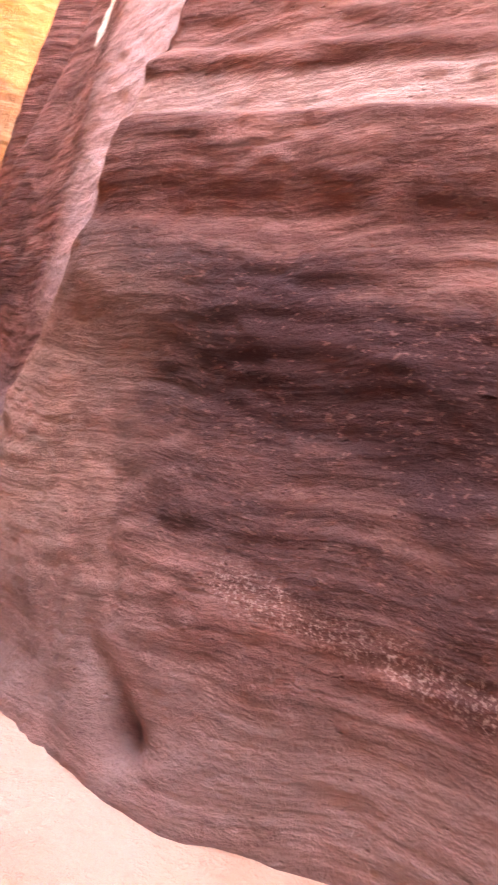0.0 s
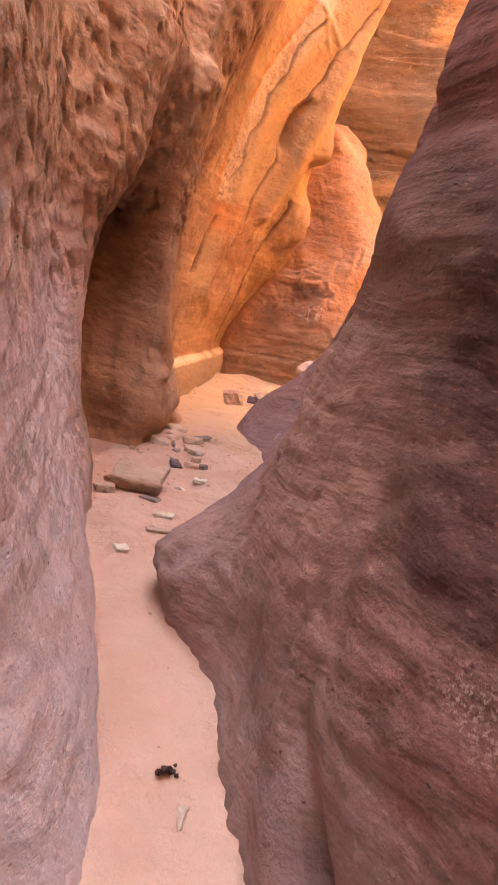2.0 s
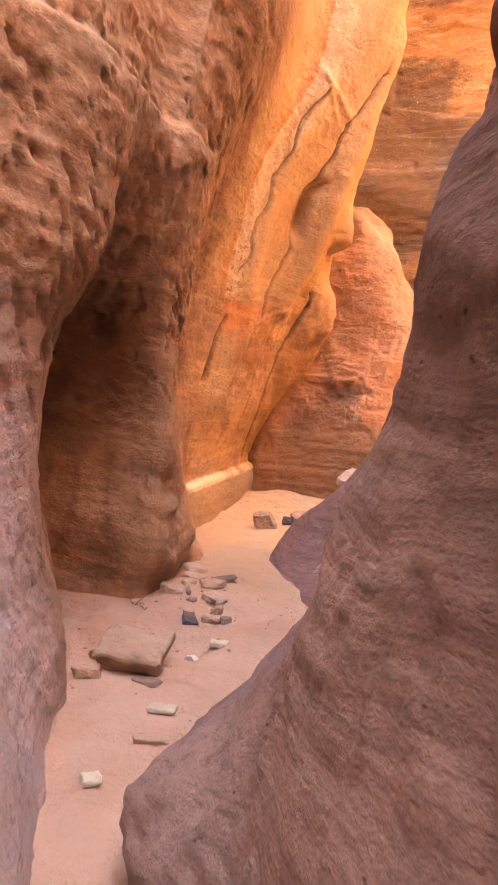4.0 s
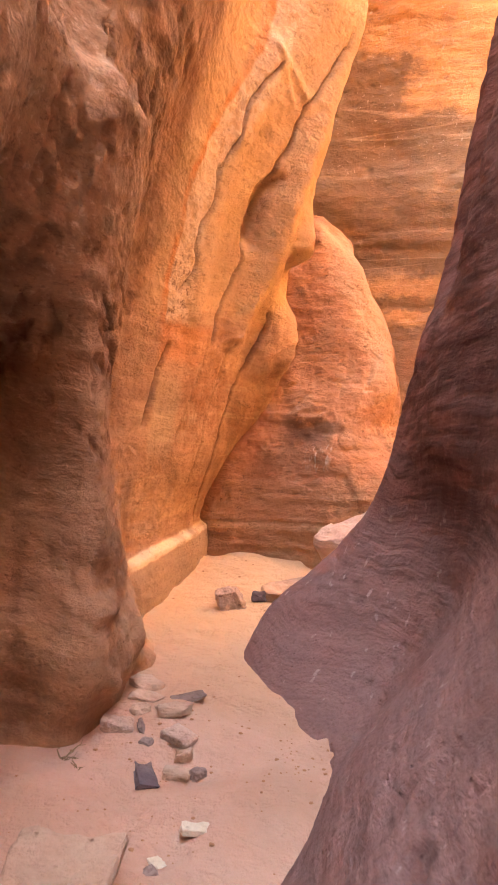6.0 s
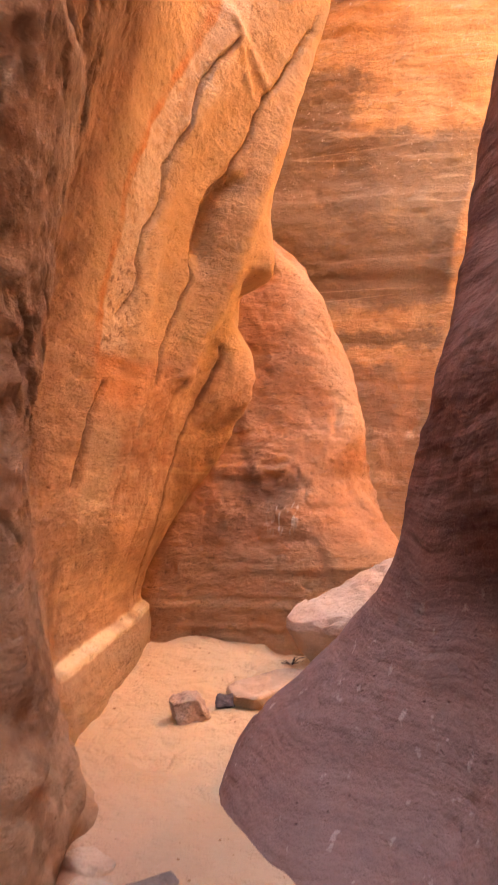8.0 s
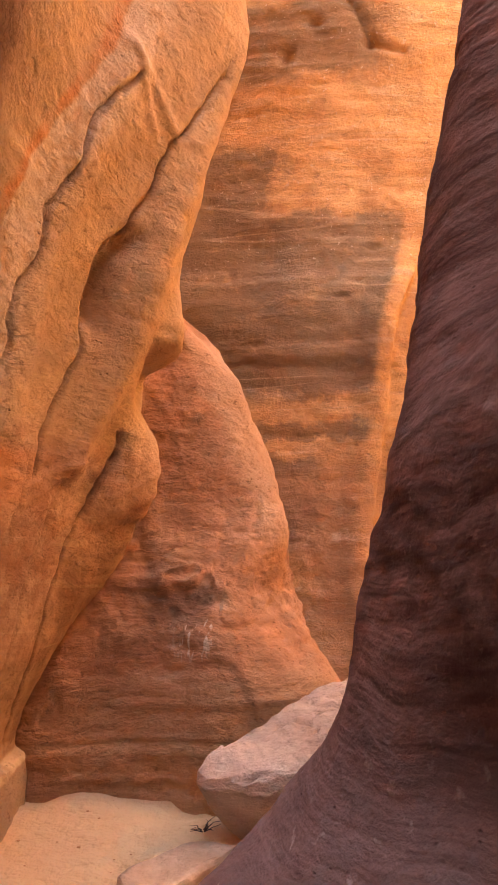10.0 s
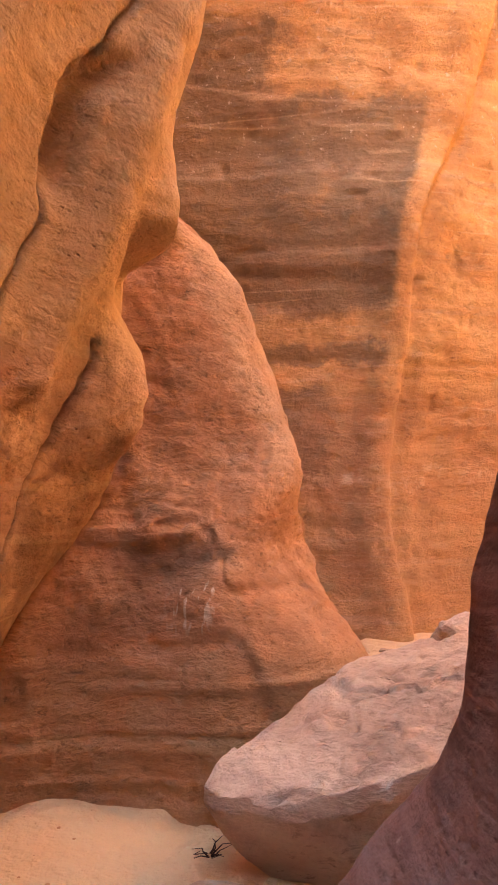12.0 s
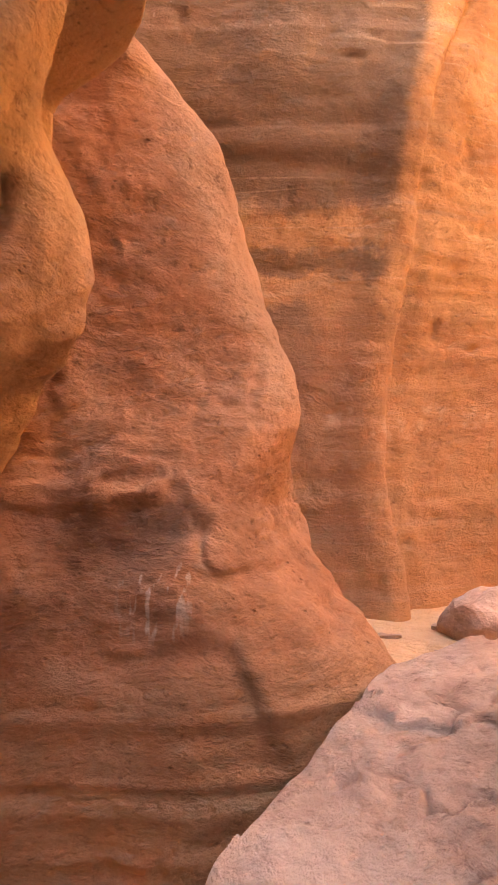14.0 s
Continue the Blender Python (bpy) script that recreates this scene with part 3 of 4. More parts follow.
EAST = [
    [(1.30, -3.60), (1.30, -3.60), (1.30, -3.60), (1.30, -3.60), (1.30, -3.60), (1.30, -3.60), (1.30, -3.60), (1.30, -3.60), (1.30, -3.60), (1.30, -3.60)],
    [(1.40, -1.00), (1.40, -1.00), (1.40, -1.00), (1.40, -1.00), (1.40, -1.00), (1.40, -1.00), (1.40, -1.00), (1.40, -1.00), (1.40, -1.00), (1.40, -1.00)],
    [(1.51, 0.40), (1.51, 0.40), (1.51, 0.40), (1.61, 0.45), (1.66, 0.50), (1.70, 0.50), (1.75, 0.50), (1.75, 0.50), (1.80, 0.50), (1.90, 0.50)],
    [(1.12, 1.57), (1.12, 1.57), (1.14, 1.62), (1.17, 1.67), (1.21, 1.76), (1.26, 1.86), (1.30, 1.90), (1.35, 2.00), (1.40, 2.10), (1.60, 2.30)],
    [(0.59, 2.12), (0.62, 2.14), (0.62, 2.16), (0.65, 2.18), (0.70, 2.24), (0.78, 2.34), (0.84, 2.42), (0.93, 2.53), (1.04, 2.67), (1.55, 3.30)],
    [(-0.05, 2.34), (-0.04, 2.35), (-0.01, 2.39), (0.03, 2.43), (0.12, 2.55), (0.22, 2.68), (0.29, 2.77), (0.38, 2.87), (0.49, 3.01), (1.00, 3.66)],
    [(-0.62, 2.75), (-0.61, 2.76), (-0.57, 2.82), (-0.53, 2.85), (-0.44, 2.98), (-0.34, 3.10), (-0.26, 3.20), (-0.18, 3.30), (-0.06, 3.44), (0.45, 4.08)],
    [(-1.02, 3.19), (-1.01, 3.21), (-0.99, 3.24), (-0.96, 3.28), (-0.89, 3.37), (-0.81, 3.49), (-0.75, 3.55), (-0.67, 3.62), (-0.47, 3.72), (-0.05, 4.45)],
    [(-1.38, 3.45), (-1.44, 3.48), (-1.59, 3.54), (-1.24, 3.57), (-1.11, 3.62), (-0.99, 3.76), (-0.90, 3.91), (-0.71, 3.81), (-0.43, 3.94), (-0.01, 4.08)],
    [(-2.02, 4.25), (-1.98, 4.25), (-1.80, 4.28), (-1.56, 4.28), (-1.22, 4.29), (-1.06, 4.31), (-0.96, 4.35), (-0.81, 4.39), (-0.55, 4.45), (-0.10, 4.50)],
    [(-2.30, 5.45), (-2.26, 5.45), (-2.16, 5.45), (-1.93, 5.40), (-1.59, 5.36), (-1.45, 5.31), (-1.36, 5.31), (-1.26, 5.31), (-1.08, 5.31), (-0.58, 5.41)],
    [(-2.67, 6.10), (-2.58, 6.15), (-2.38, 6.28), (-2.16, 6.32), (-1.97, 6.19), (-1.90, 6.11), (-1.80, 6.07), (-1.68, 6.10), (-1.42, 6.14), (-0.93, 6.23)],
    [(-3.28, 6.55), (-3.19, 6.57), (-3.01, 6.71), (-2.76, 6.79), (-2.42, 6.74), (-2.33, 6.61), (-2.19, 6.53), (-2.06, 6.53), (-1.73, 6.66), (-1.14, 6.83)],
    [(-3.50, 6.92), (-3.46, 6.93), (-3.34, 6.96), (-2.99, 7.02), (-2.73, 7.03), (-2.58, 7.02), (-2.43, 7.00), (-1.97, 7.13), (-1.75, 7.22), (-1.03, 7.26)],
    [(-3.55, 7.37), (-3.51, 7.38), (-3.44, 7.39), (-3.17, 7.42), (-2.85, 7.48), (-2.78, 7.50), (-2.63, 7.50), (-2.47, 7.53), (-2.27, 7.50), (-0.92, 7.72)],
    [(-3.28, 7.78), (-3.23, 7.78), (-3.13, 7.86), (-2.91, 7.89), (-2.66, 7.90), (-2.61, 7.95), (-2.52, 8.00), (-2.59, 8.06), (-2.21, 8.07), (-1.33, 7.96)],
    [(-2.20, 8.25), (-2.20, 8.25), (-2.15, 8.25), (-2.10, 8.22), (-2.00, 8.20), (-1.90, 8.21), (-1.81, 8.23), (-1.71, 8.25), (-1.52, 8.24), (-1.02, 8.33)],
    [(-0.20, 8.30), (-0.20, 8.30), (-0.20, 8.30), (-0.20, 8.30), (-0.20, 8.30), (-0.20, 8.30), (-0.20, 8.31), (-0.20, 8.32), (-0.20, 8.32), (-0.20, 8.32)],
    [(1.60, 8.80), (1.60, 8.80), (1.60, 8.80), (1.60, 8.80), (1.60, 8.80), (1.60, 8.80), (1.60, 8.80), (1.60, 8.80), (1.60, 8.80), (1.60, 8.80)],
]


def scoops(p):
    """Worn scoops drawn down the back of the nose, 0 to 1."""
    q = p * np.array((1.0, 1.0, 0.30))
    n = 0.6 * value_noise(q, 0.085, 161) + 0.45 * value_noise(q, 0.045, 162) + 0.25 * value_noise(p, 0.4, 163)
    y, z = p[:, 1], p[:, 2]
    return ramp(n, 0.20, 0.60) * ramp(y, 3.7, 3.85) * ramp(y, 5.2, 4.6) * ramp(z + 0.2 * value_noise(p, 0.5, 164), 0.30, 0.70) * ramp(z, 2.6, 2.0)


def build_east():
    # unseen rim heights, set to keep direct sun off the lower walls
    g = loft(LEVELS, EAST, step=0.018, tops=[9] * 10 + [8.5] + [8] * 8)

    def extra(p):
        x, y, z = p[:, 0], p[:, 1], p[:, 2]
        near = ramp(y, 4.1, 3.6)
        d = 0.05 * np.exp(-((z - 1.98) / 0.10) ** 2) * near - 0.05 * np.exp(-((z - 1.55 + 0.1 * x) / 0.17) ** 2) * near * ramp(x, -1.0, -0.5)
        d += 0.04 * near * ramp(z, 2.34, 2.40) * ramp(z, 2.70, 2.5) + 0.10 * near * ramp(z, 2.60, 2.72)
        d += 0.035 * near * ramp(x + 0.38 + 0.1 * np.sin(4 * z), 0.08, -0.12) * ramp(z, 1.2, 0.9)
        d += 0.03 * groove(x + 0.05 * value_noise(p, 0.2, 78) + 0.02 * value_noise(p, 0.07, 79), z, [(-0.46, 1.1), (-0.40, 0.7), (-0.36, 0.36), (-0.24, 0.12)], 0.055) * near * (0.5 + ramp(z, 0.6, 0.15))
        d += 0.010 * groove(x + 0.05 * value_noise(p, 0.3, 77), z, [(0.6, 1.16), (0.1, 1.24), (-0.5, 1.32), (-0.9, 1.34)], 0.025) * near
        d += 0.05 * groove(x, z, [(-1.52, 0.24), (-1.32, 0.42), (-1.18, 0.62), (-1.08, 0.95)], 0.06) * ramp(y, 4.2, 3.9)
        s = -0.78 * x + 0.62 * y
        rill = np.stack([s * 0.9, 0.62 * x + 0.78 * y, (z - 0.16 * x) * 3.6], -1)
        d += near * ramp(x, -0.75, -0.25) * ramp(z, 0.35, 0.6) * (0.011 * value_noise(rill, 0.16, 151) + 0.007 * value_noise(rill, 0.08, 152))
        tall = np.stack([s * 1.6, 0.62 * x + 0.78 * y, z * 0.45], -1)
        d += 0.013 * ramp(x + 0.15 * value_noise(p, 0.4, 153), -0.35, -0.6) * ramp(y, 4.0, 3.7) * ramp(z, 1.3, 1.0) * (value_noise(tall, 0.11, 154) + 0.5 * value_noise(tall, 0.055, 155))
        d += 0.07 * bump_at(p[:, [0, 2]], (-0.22, 0.17), (0.08, 0.07)) * near
        d += 0.02 * scoops(p)
        scar = value_noise(p, 0.13, 88) * 0.7 + value_noise(p, 0.06, 89) * 0.5
        return d + 0.015 * ramp(scar, 0.5, 0.75) * ramp(y, 4.6, 5.4) * ramp(z, 0.9, 0.4)

    # shade of the scoops and the small hole, put into the colour
    hollow_shade = 0.5 * scoops(g.reshape(-1, 3)) + 0.6 * bump_at(g.reshape(-1, 3), (-0.22, 2.58, 0.17), (0.10, 0.10, 0.07))
    g = weathered(g, normals(g), 1, dip=(-0.1, 0.0), coarse=0.016, beds=0.008, pits=0.008, seed=11, extra=extra,
                  rough=lambda p: 0.2 * ramp(p[:, 0], -0.3, -0.6) * ramp(p[:, 1], 4.0, 3.7) * ramp(p[:, 2], 2.0, 1.6) - 0.5 * ramp(p[:, 1], 4.2, 5.0) * ramp(p[:, 2], 1.4, 0.8))
    return tagged(grid_object("wall_east", solid(g, (1, 0)), MAT_MAUVE, recess_shade=hollow_shade), "leaning mauve sandstone canyon wall with fine level bedding", "rock wall", kind="structure")


build_east()

# ---- west wall: near bulge, dark hollow, pillar and the overhanging orange slab ----
WEST_LEVELS = [-0.3, 0.0, 0.2, 0.5, 1.0, 1.5, 1.8, 2.4, 3.4, 8.0]


WEST = [
    [(-0.99, -3.60), (-0.99, -3.60), (-0.99, -3.60), (-0.99, -3.60), (-0.99, -3.60), (-0.99, -3.60), (-1.00, -3.60), (-1.00, -3.60), (-1.00, -3.60), (-1.00, -3.60)],
    [(-1.17, -0.80), (-1.17, -0.80), (-1.17, -0.80), (-1.17, -0.80), (-1.18, -0.80), (-1.19, -0.80), (-1.19, -0.80), (-1.20, -0.80), (-1.20, -0.80), (-1.20, -0.80)],
    [(-0.87, 1.07), (-0.88, 1.07), (-0.95, 1.08), (-1.01, 1.08), (-1.16, 1.10), (-1.23, 1.10), (-1.29, 1.10), (-1.30, 1.10), (-1.40, 1.10), (-1.60, 1.10)],
    [(-0.54, 2.25), (-0.64, 2.22), (-0.73, 2.16), (-0.82, 2.06), (-0.87, 1.98), (-0.89, 1.96), (-0.90, 1.94), (-0.96, 1.88), (-1.09, 1.74), (-1.58, 1.24)],
    [(-1.13, 2.85), (-1.14, 2.84), (-1.20, 2.78), (-1.29, 2.69), (-1.37, 2.60), (-1.40, 2.57), (-1.41, 2.57), (-1.46, 2.51), (-1.59, 2.38), (-2.08, 1.86)],
    [(-1.71, 3.40), (-1.72, 3.39), (-1.76, 3.36), (-1.83, 3.28), (-1.90, 3.20), (-1.93, 3.17), (-1.94, 3.16), (-1.99, 3.11), (-2.11, 2.99), (-2.59, 2.48)],
    [(-2.30, 3.95), (-2.31, 3.94), (-2.33, 3.91), (-2.40, 3.84), (-2.47, 3.75), (-2.51, 3.72), (-2.52, 3.75), (-2.50, 3.75), (-2.55, 3.80), (-2.70, 3.80)],
    [(-2.60, 4.27), (-2.60, 4.27), (-2.61, 4.25), (-2.68, 4.18), (-2.74, 4.17), (-2.73, 4.20), (-2.66, 4.25), (-2.60, 4.25), (-2.58, 4.30), (-2.85, 4.30)],
    [(-3.37, 4.84), (-3.37, 4.85), (-3.36, 4.85), (-3.40, 4.82), (-3.52, 4.79), (-3.43, 4.76), (-3.05, 4.73), (-2.82, 4.70), (-2.78, 4.80), (-2.90, 4.90)],
    [(-3.84, 5.22), (-3.84, 5.22), (-3.86, 5.22), (-3.94, 5.20), (-4.37, 5.24), (-4.48, 5.27), (-3.75, 5.19), (-3.13, 5.10), (-3.04, 5.20), (-3.20, 5.30)],
    [(-3.64, 5.35), (-3.61, 5.35), (-3.63, 5.37), (-3.66, 5.38), (-4.07, 5.56), (-4.20, 5.60), (-3.56, 5.43), (-3.17, 5.30), (-3.09, 5.40), (-3.30, 5.50)],
    [(-3.40, 5.56), (-3.40, 5.56), (-3.34, 5.55), (-3.33, 5.58), (-3.45, 5.65), (-3.45, 5.65), (-3.37, 5.60), (-3.12, 5.49), (-2.99, 5.60), (-2.90, 5.70)],
    [(-3.58, 5.95), (-3.58, 5.95), (-3.49, 6.01), (-3.55, 6.00), (-3.64, 6.01), (-3.63, 6.00), (-3.56, 6.00), (-3.46, 6.00), (-3.10, 6.00), (-2.90, 6.20)],
    [(-3.85, 6.62), (-3.85, 6.62), (-3.94, 6.57), (-3.97, 6.52), (-4.15, 6.58), (-4.15, 6.59), (-4.12, 6.64), (-4.00, 6.70), (-3.62, 6.85), (-3.29, 7.00)],
    [(-4.31, 6.95), (-4.32, 6.96), (-4.31, 6.94), (-4.36, 6.95), (-4.34, 7.09), (-4.29, 7.20), (-4.25, 7.25), (-4.14, 7.35), (-3.86, 7.45), (-3.36, 7.58)],
    [(-4.53, 7.51), (-4.53, 7.51), (-4.53, 7.51), (-4.58, 7.57), (-4.44, 7.69), (-4.35, 7.75), (-4.30, 7.79), (-4.17, 7.82), (-3.81, 7.85), (-3.12, 7.85)],
    [(-4.81, 8.30), (-4.81, 8.30), (-4.81, 8.30), (-4.85, 8.33), (-4.65, 8.41), (-4.47, 8.45), (-4.38, 8.58), (-4.08, 8.54), (-3.75, 8.39), (-1.68, 9.32)],
    [(-5.05, 8.75), (-5.05, 8.75), (-5.04, 8.75), (-5.04, 8.75), (-4.81, 8.87), (-4.45, 8.91), (-4.36, 8.90), (-4.35, 9.00), (-3.93, 8.82), (-3.02, 9.40)],
    [(-5.60, 9.40), (-5.60, 9.40), (-5.60, 9.40), (-5.60, 9.40), (-5.50, 9.50), (-5.31, 9.48), (-5.24, 9.44), (-5.15, 9.39), (-4.77, 9.52), (-4.20, 9.70)],
    [(-6.20, 10.60), (-6.20, 10.60), (-6.20, 10.60), (-6.20, 10.60), (-6.21, 10.60), (-6.21, 10.59), (-6.22, 10.58), (-6.23, 10.56), (-6.22, 10.57), (-6.21, 10.58)],
]


WEST_CRACKS = [
    ([(8.34, 3.9), (8.20, 3.55), (8.12, 3.4), (8.07, 3.17), (8.00, 2.98), (7.90, 2.80), (7.90, 2.6), (7.94, 2.4), (7.88, 2.17), (7.82, 1.98), (7.80, 1.80)], 0.013, 0.03),
    ([(8.44, 2.06), (8.42, 1.86), (8.37, 1.66), (8.29, 1.46), (8.24, 1.22), (8.22, 0.95), (8.27, 0.62), (8.32, 0.45)], 0.013, 0.035),
    ([(7.80, 3.6), (7.62, 3.3), (7.56, 3.12), (7.44, 2.85), (7.45, 2.66), (7.36, 2.5), (7.37, 2.3), (7.28, 2.10)], 0.011, 0.028),
    ([(7.22, 1.76), (7.16, 1.60), (7.12, 1.42), (7.07, 1.26)], 0.02, 0.055),
    ([(7.75, 1.85), (7.62, 1.5), (7.50, 1.1)], 0.010, 0.012),
    ([(8.05, 1.86), (7.95, 1.5), (7.86, 1.2), (7.84, 0.8)], 0.012, 0.012),
]


def wander(p):
    return 0.04 * value_noise(p, 0.22, 61) + 0.02 * value_noise(p, 0.08, 62)


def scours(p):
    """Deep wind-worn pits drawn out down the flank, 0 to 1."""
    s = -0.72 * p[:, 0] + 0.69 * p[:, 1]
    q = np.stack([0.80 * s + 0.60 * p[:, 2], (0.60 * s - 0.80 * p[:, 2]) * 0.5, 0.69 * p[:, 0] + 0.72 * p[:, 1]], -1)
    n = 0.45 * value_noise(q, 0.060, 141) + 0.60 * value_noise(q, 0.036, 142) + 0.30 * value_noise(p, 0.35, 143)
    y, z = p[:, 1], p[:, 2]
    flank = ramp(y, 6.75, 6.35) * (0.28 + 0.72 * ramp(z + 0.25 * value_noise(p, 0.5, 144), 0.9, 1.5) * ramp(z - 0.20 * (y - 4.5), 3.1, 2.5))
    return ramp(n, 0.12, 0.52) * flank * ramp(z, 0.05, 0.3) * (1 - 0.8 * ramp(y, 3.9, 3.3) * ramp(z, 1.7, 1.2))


def build_west():
    # rims out of view, raised at the north end to block the sun
    g = loft(WEST_LEVELS, WEST, step=0.0145, tops=[9] * 7 + [8.5] + [8] * 7 + [8.5, 9, 10, 10, 10])

    def extra(p):
        y, z = p[:, 1], p[:, 2]
        slab = ramp(y, 6.85, 7.0)
        d = 0.055 * slab * ramp(z, 0.42, 0.37)
        # ribs and the sharp-edged hollow beside the long crack
        d += 0.08 * groove(y, z, [(8.50, 4.2), (8.36, 3.6), (8.26, 3.1), (8.22, 2.6), (8.18, 2.2), (8.1, 1.9)], 0.11) * slab
        edge = y - np.interp(z, [1.98, 2.17, 2.4, 2.6, 2.8, 2.98, 3.17, 3.55], [7.82, 7.88, 7.94, 7.90, 7.90, 8.00, 8.07, 8.20])
        d -= 0.11 * ramp(edge, -0.015, 0.012) * ramp(edge, 0.17, 0.07) * ramp(z, 2.42, 2.6) * ramp(z, 3.02, 2.86)
        d += 0.05 * groove(y, z, [(7.72, 3.6), (7.60, 3.1), (7.52, 2.6), (7.5, 2.0)], 0.13) * slab
        d += 0.018 * groove(y, z, [(7.70, 3.72), (7.92, 3.60), (8.14, 3.44)], 0.03) + 0.014 * groove(y, z, [(7.74, 3.70), (7.98, 3.42)], 0.025)
        d += 0.012 * slab * ramp(z + 0.04 * value_noise(p, 0.3, 64), 1.95, 1.86) * ramp(z, 1.2, 1.5)
        d += 0.007 * line_noise(z - 0.42 * y + 0.02 * value_noise(p, 0.2, 147), 0.035, 148) * ramp(y, 7.5, 7.9) * ramp(z, 1.35, 1.5) * ramp(z, 2.0, 1.9)
        for points, width, depth in WEST_CRACKS:
            d -= depth * groove(y + wander(p), z, points, width)
        # shelf over the near bulge, hollow cup on the pillar
        d -= 0.09 * ramp(z + 0.05 * value_noise(p, 0.5, 63), 2.62, 2.70) * ramp(y, 6.2, 5.6) * ramp(z, 3.8, 3.2)
        d -= 0.04 * np.exp(-((y - 5.72) / 0.10) ** 2 - ((z - 0.66) / 0.07) ** 2)
        d += 0.03 * np.exp(-((y - 5.72) / 0.14) ** 2 - ((z - 0.52) / 0.05) ** 2)
        d -= 0.024 * scours(p)
        d += 0.012 * ramp(y, 6.6, 6.2) * ramp(z, 2.6, 2.9) * line_noise(z + 0.22 * y + 0.03 * value_noise(p, 0.5, 145), 0.07, 146)
        lump = value_noise(p, 0.16, 66) + 0.6 * value_noise(p, 0.08, 67)
        d += 0.03 * lump * ramp(y, 5.5, 5.8) * ramp(y, 7.0, 6.7) * ramp(z, 0.75, 0.3)
        return d

    # knobs at the slab's edge, hollow between them
    y, z = g[..., 1], g[..., 2]
    rim = np.exp(-((y - 8.72) / 0.27) ** 4)
    knob = 0.125 * ramp(z, 2.49, 2.55) * np.exp(-(np.maximum(z - 2.58, 0) / 0.24) ** 2) + 0.14 * ramp(z, 1.55, 1.74) * ramp(z, 2.34, 1.92) - 0.19 * ramp(z, 2.02, 2.46) * ramp(z, 2.54, 2.46)
    g = g + (rim * knob)[..., None] * np.array((0.95, -0.15, 0.0))
    flat = g.reshape(-1, 3)
    # shade in the slab's cracks and the flank's pits, put into the colour
    hollow_shade = np.max([groove(flat[:, 1] + wander(flat), flat[:, 2], points, 0.8 * width) * min(1.0, depth / 0.035) for points, width, depth in WEST_CRACKS], axis=0)
    hollow_shade = np.maximum(hollow_shade * ramp(flat[:, 1], 6.85, 7.0), 0.5 * scours(flat))
    g = weathered(g, normals(g), 1, dip=(0.15, 0.1), coarse=0.022, beds=0.009, pits=0.010, seed=31, extra=extra,
                  rough=lambda p: 0.4 * ramp(p[:, 1], 6.4, 5.8) * ramp(p[:, 2], 1.0, 1.7) - 0.5 * ramp(p[:, 1], 6.3, 6.9))
    return tagged(grid_object("wall_west", solid(g, (-1, 0)), MAT_BROWN, flip=True, recess_shade=hollow_shade), "brown to orange sandstone canyon wall with a dark hollow and overhang", "rock wall", kind="structure")


build_west()

# ---- buttress ----
HUMP_LEVELS = [-0.3, 0.0, 0.3, 0.65, 1.1, 1.6, 2.1, 2.6, 2.95, 3.1]
HUMP = [
    [(-5.60, 8.80), (-5.60, 8.80), (-5.60, 8.80), (-5.60, 8.80), (-5.60, 8.80), (-5.60, 8.80), (-5.60, 8.80), (-5.60, 8.80), (-5.30, 9.20), (-5.00, 9.50)],
    [(-4.98, 8.62), (-4.98, 8.62), (-4.96, 8.64), (-4.92, 8.68), (-4.90, 8.75), (-4.90, 8.85), (-4.90, 8.95), (-4.90, 9.10), (-4.85, 9.35), (-4.75, 9.60)],
    [(-4.45, 8.85), (-4.45, 8.85), (-4.44, 8.86), (-4.42, 8.90), (-4.40, 9.00), (-4.42, 9.08), (-4.45, 9.14), (-4.49, 9.21), (-4.58, 9.41), (-4.68, 9.59)],
    [(-3.85, 8.92), (-3.85, 8.92), (-3.86, 8.94), (-3.88, 8.98), (-3.98, 9.12), (-4.00, 9.37), (-4.07, 9.38), (-4.24, 9.37), (-4.38, 9.39), (-4.63, 9.52)],
    [(-3.14, 9.40), (-3.19, 9.42), (-3.29, 9.45), (-3.42, 9.52), (-3.83, 9.62), (-3.74, 9.68), (-3.96, 9.68), (-4.07, 9.66), (-4.35, 9.66), (-4.50, 9.74)],
    [(-3.50, 10.20), (-3.50, 10.20), (-3.55, 10.19), (-3.71, 10.20), (-3.86, 10.22), (-3.95, 10.22), (-3.99, 10.18), (-4.26, 10.10), (-4.34, 10.03), (-4.49, 9.88)],
    [(-4.39, 10.90), (-4.39, 10.91), (-4.38, 10.91), (-4.36, 10.94), (-4.34, 10.95), (-4.24, 10.97), (-4.43, 10.83), (-4.44, 10.56), (-4.56, 10.24), (-4.59, 9.90)],
]


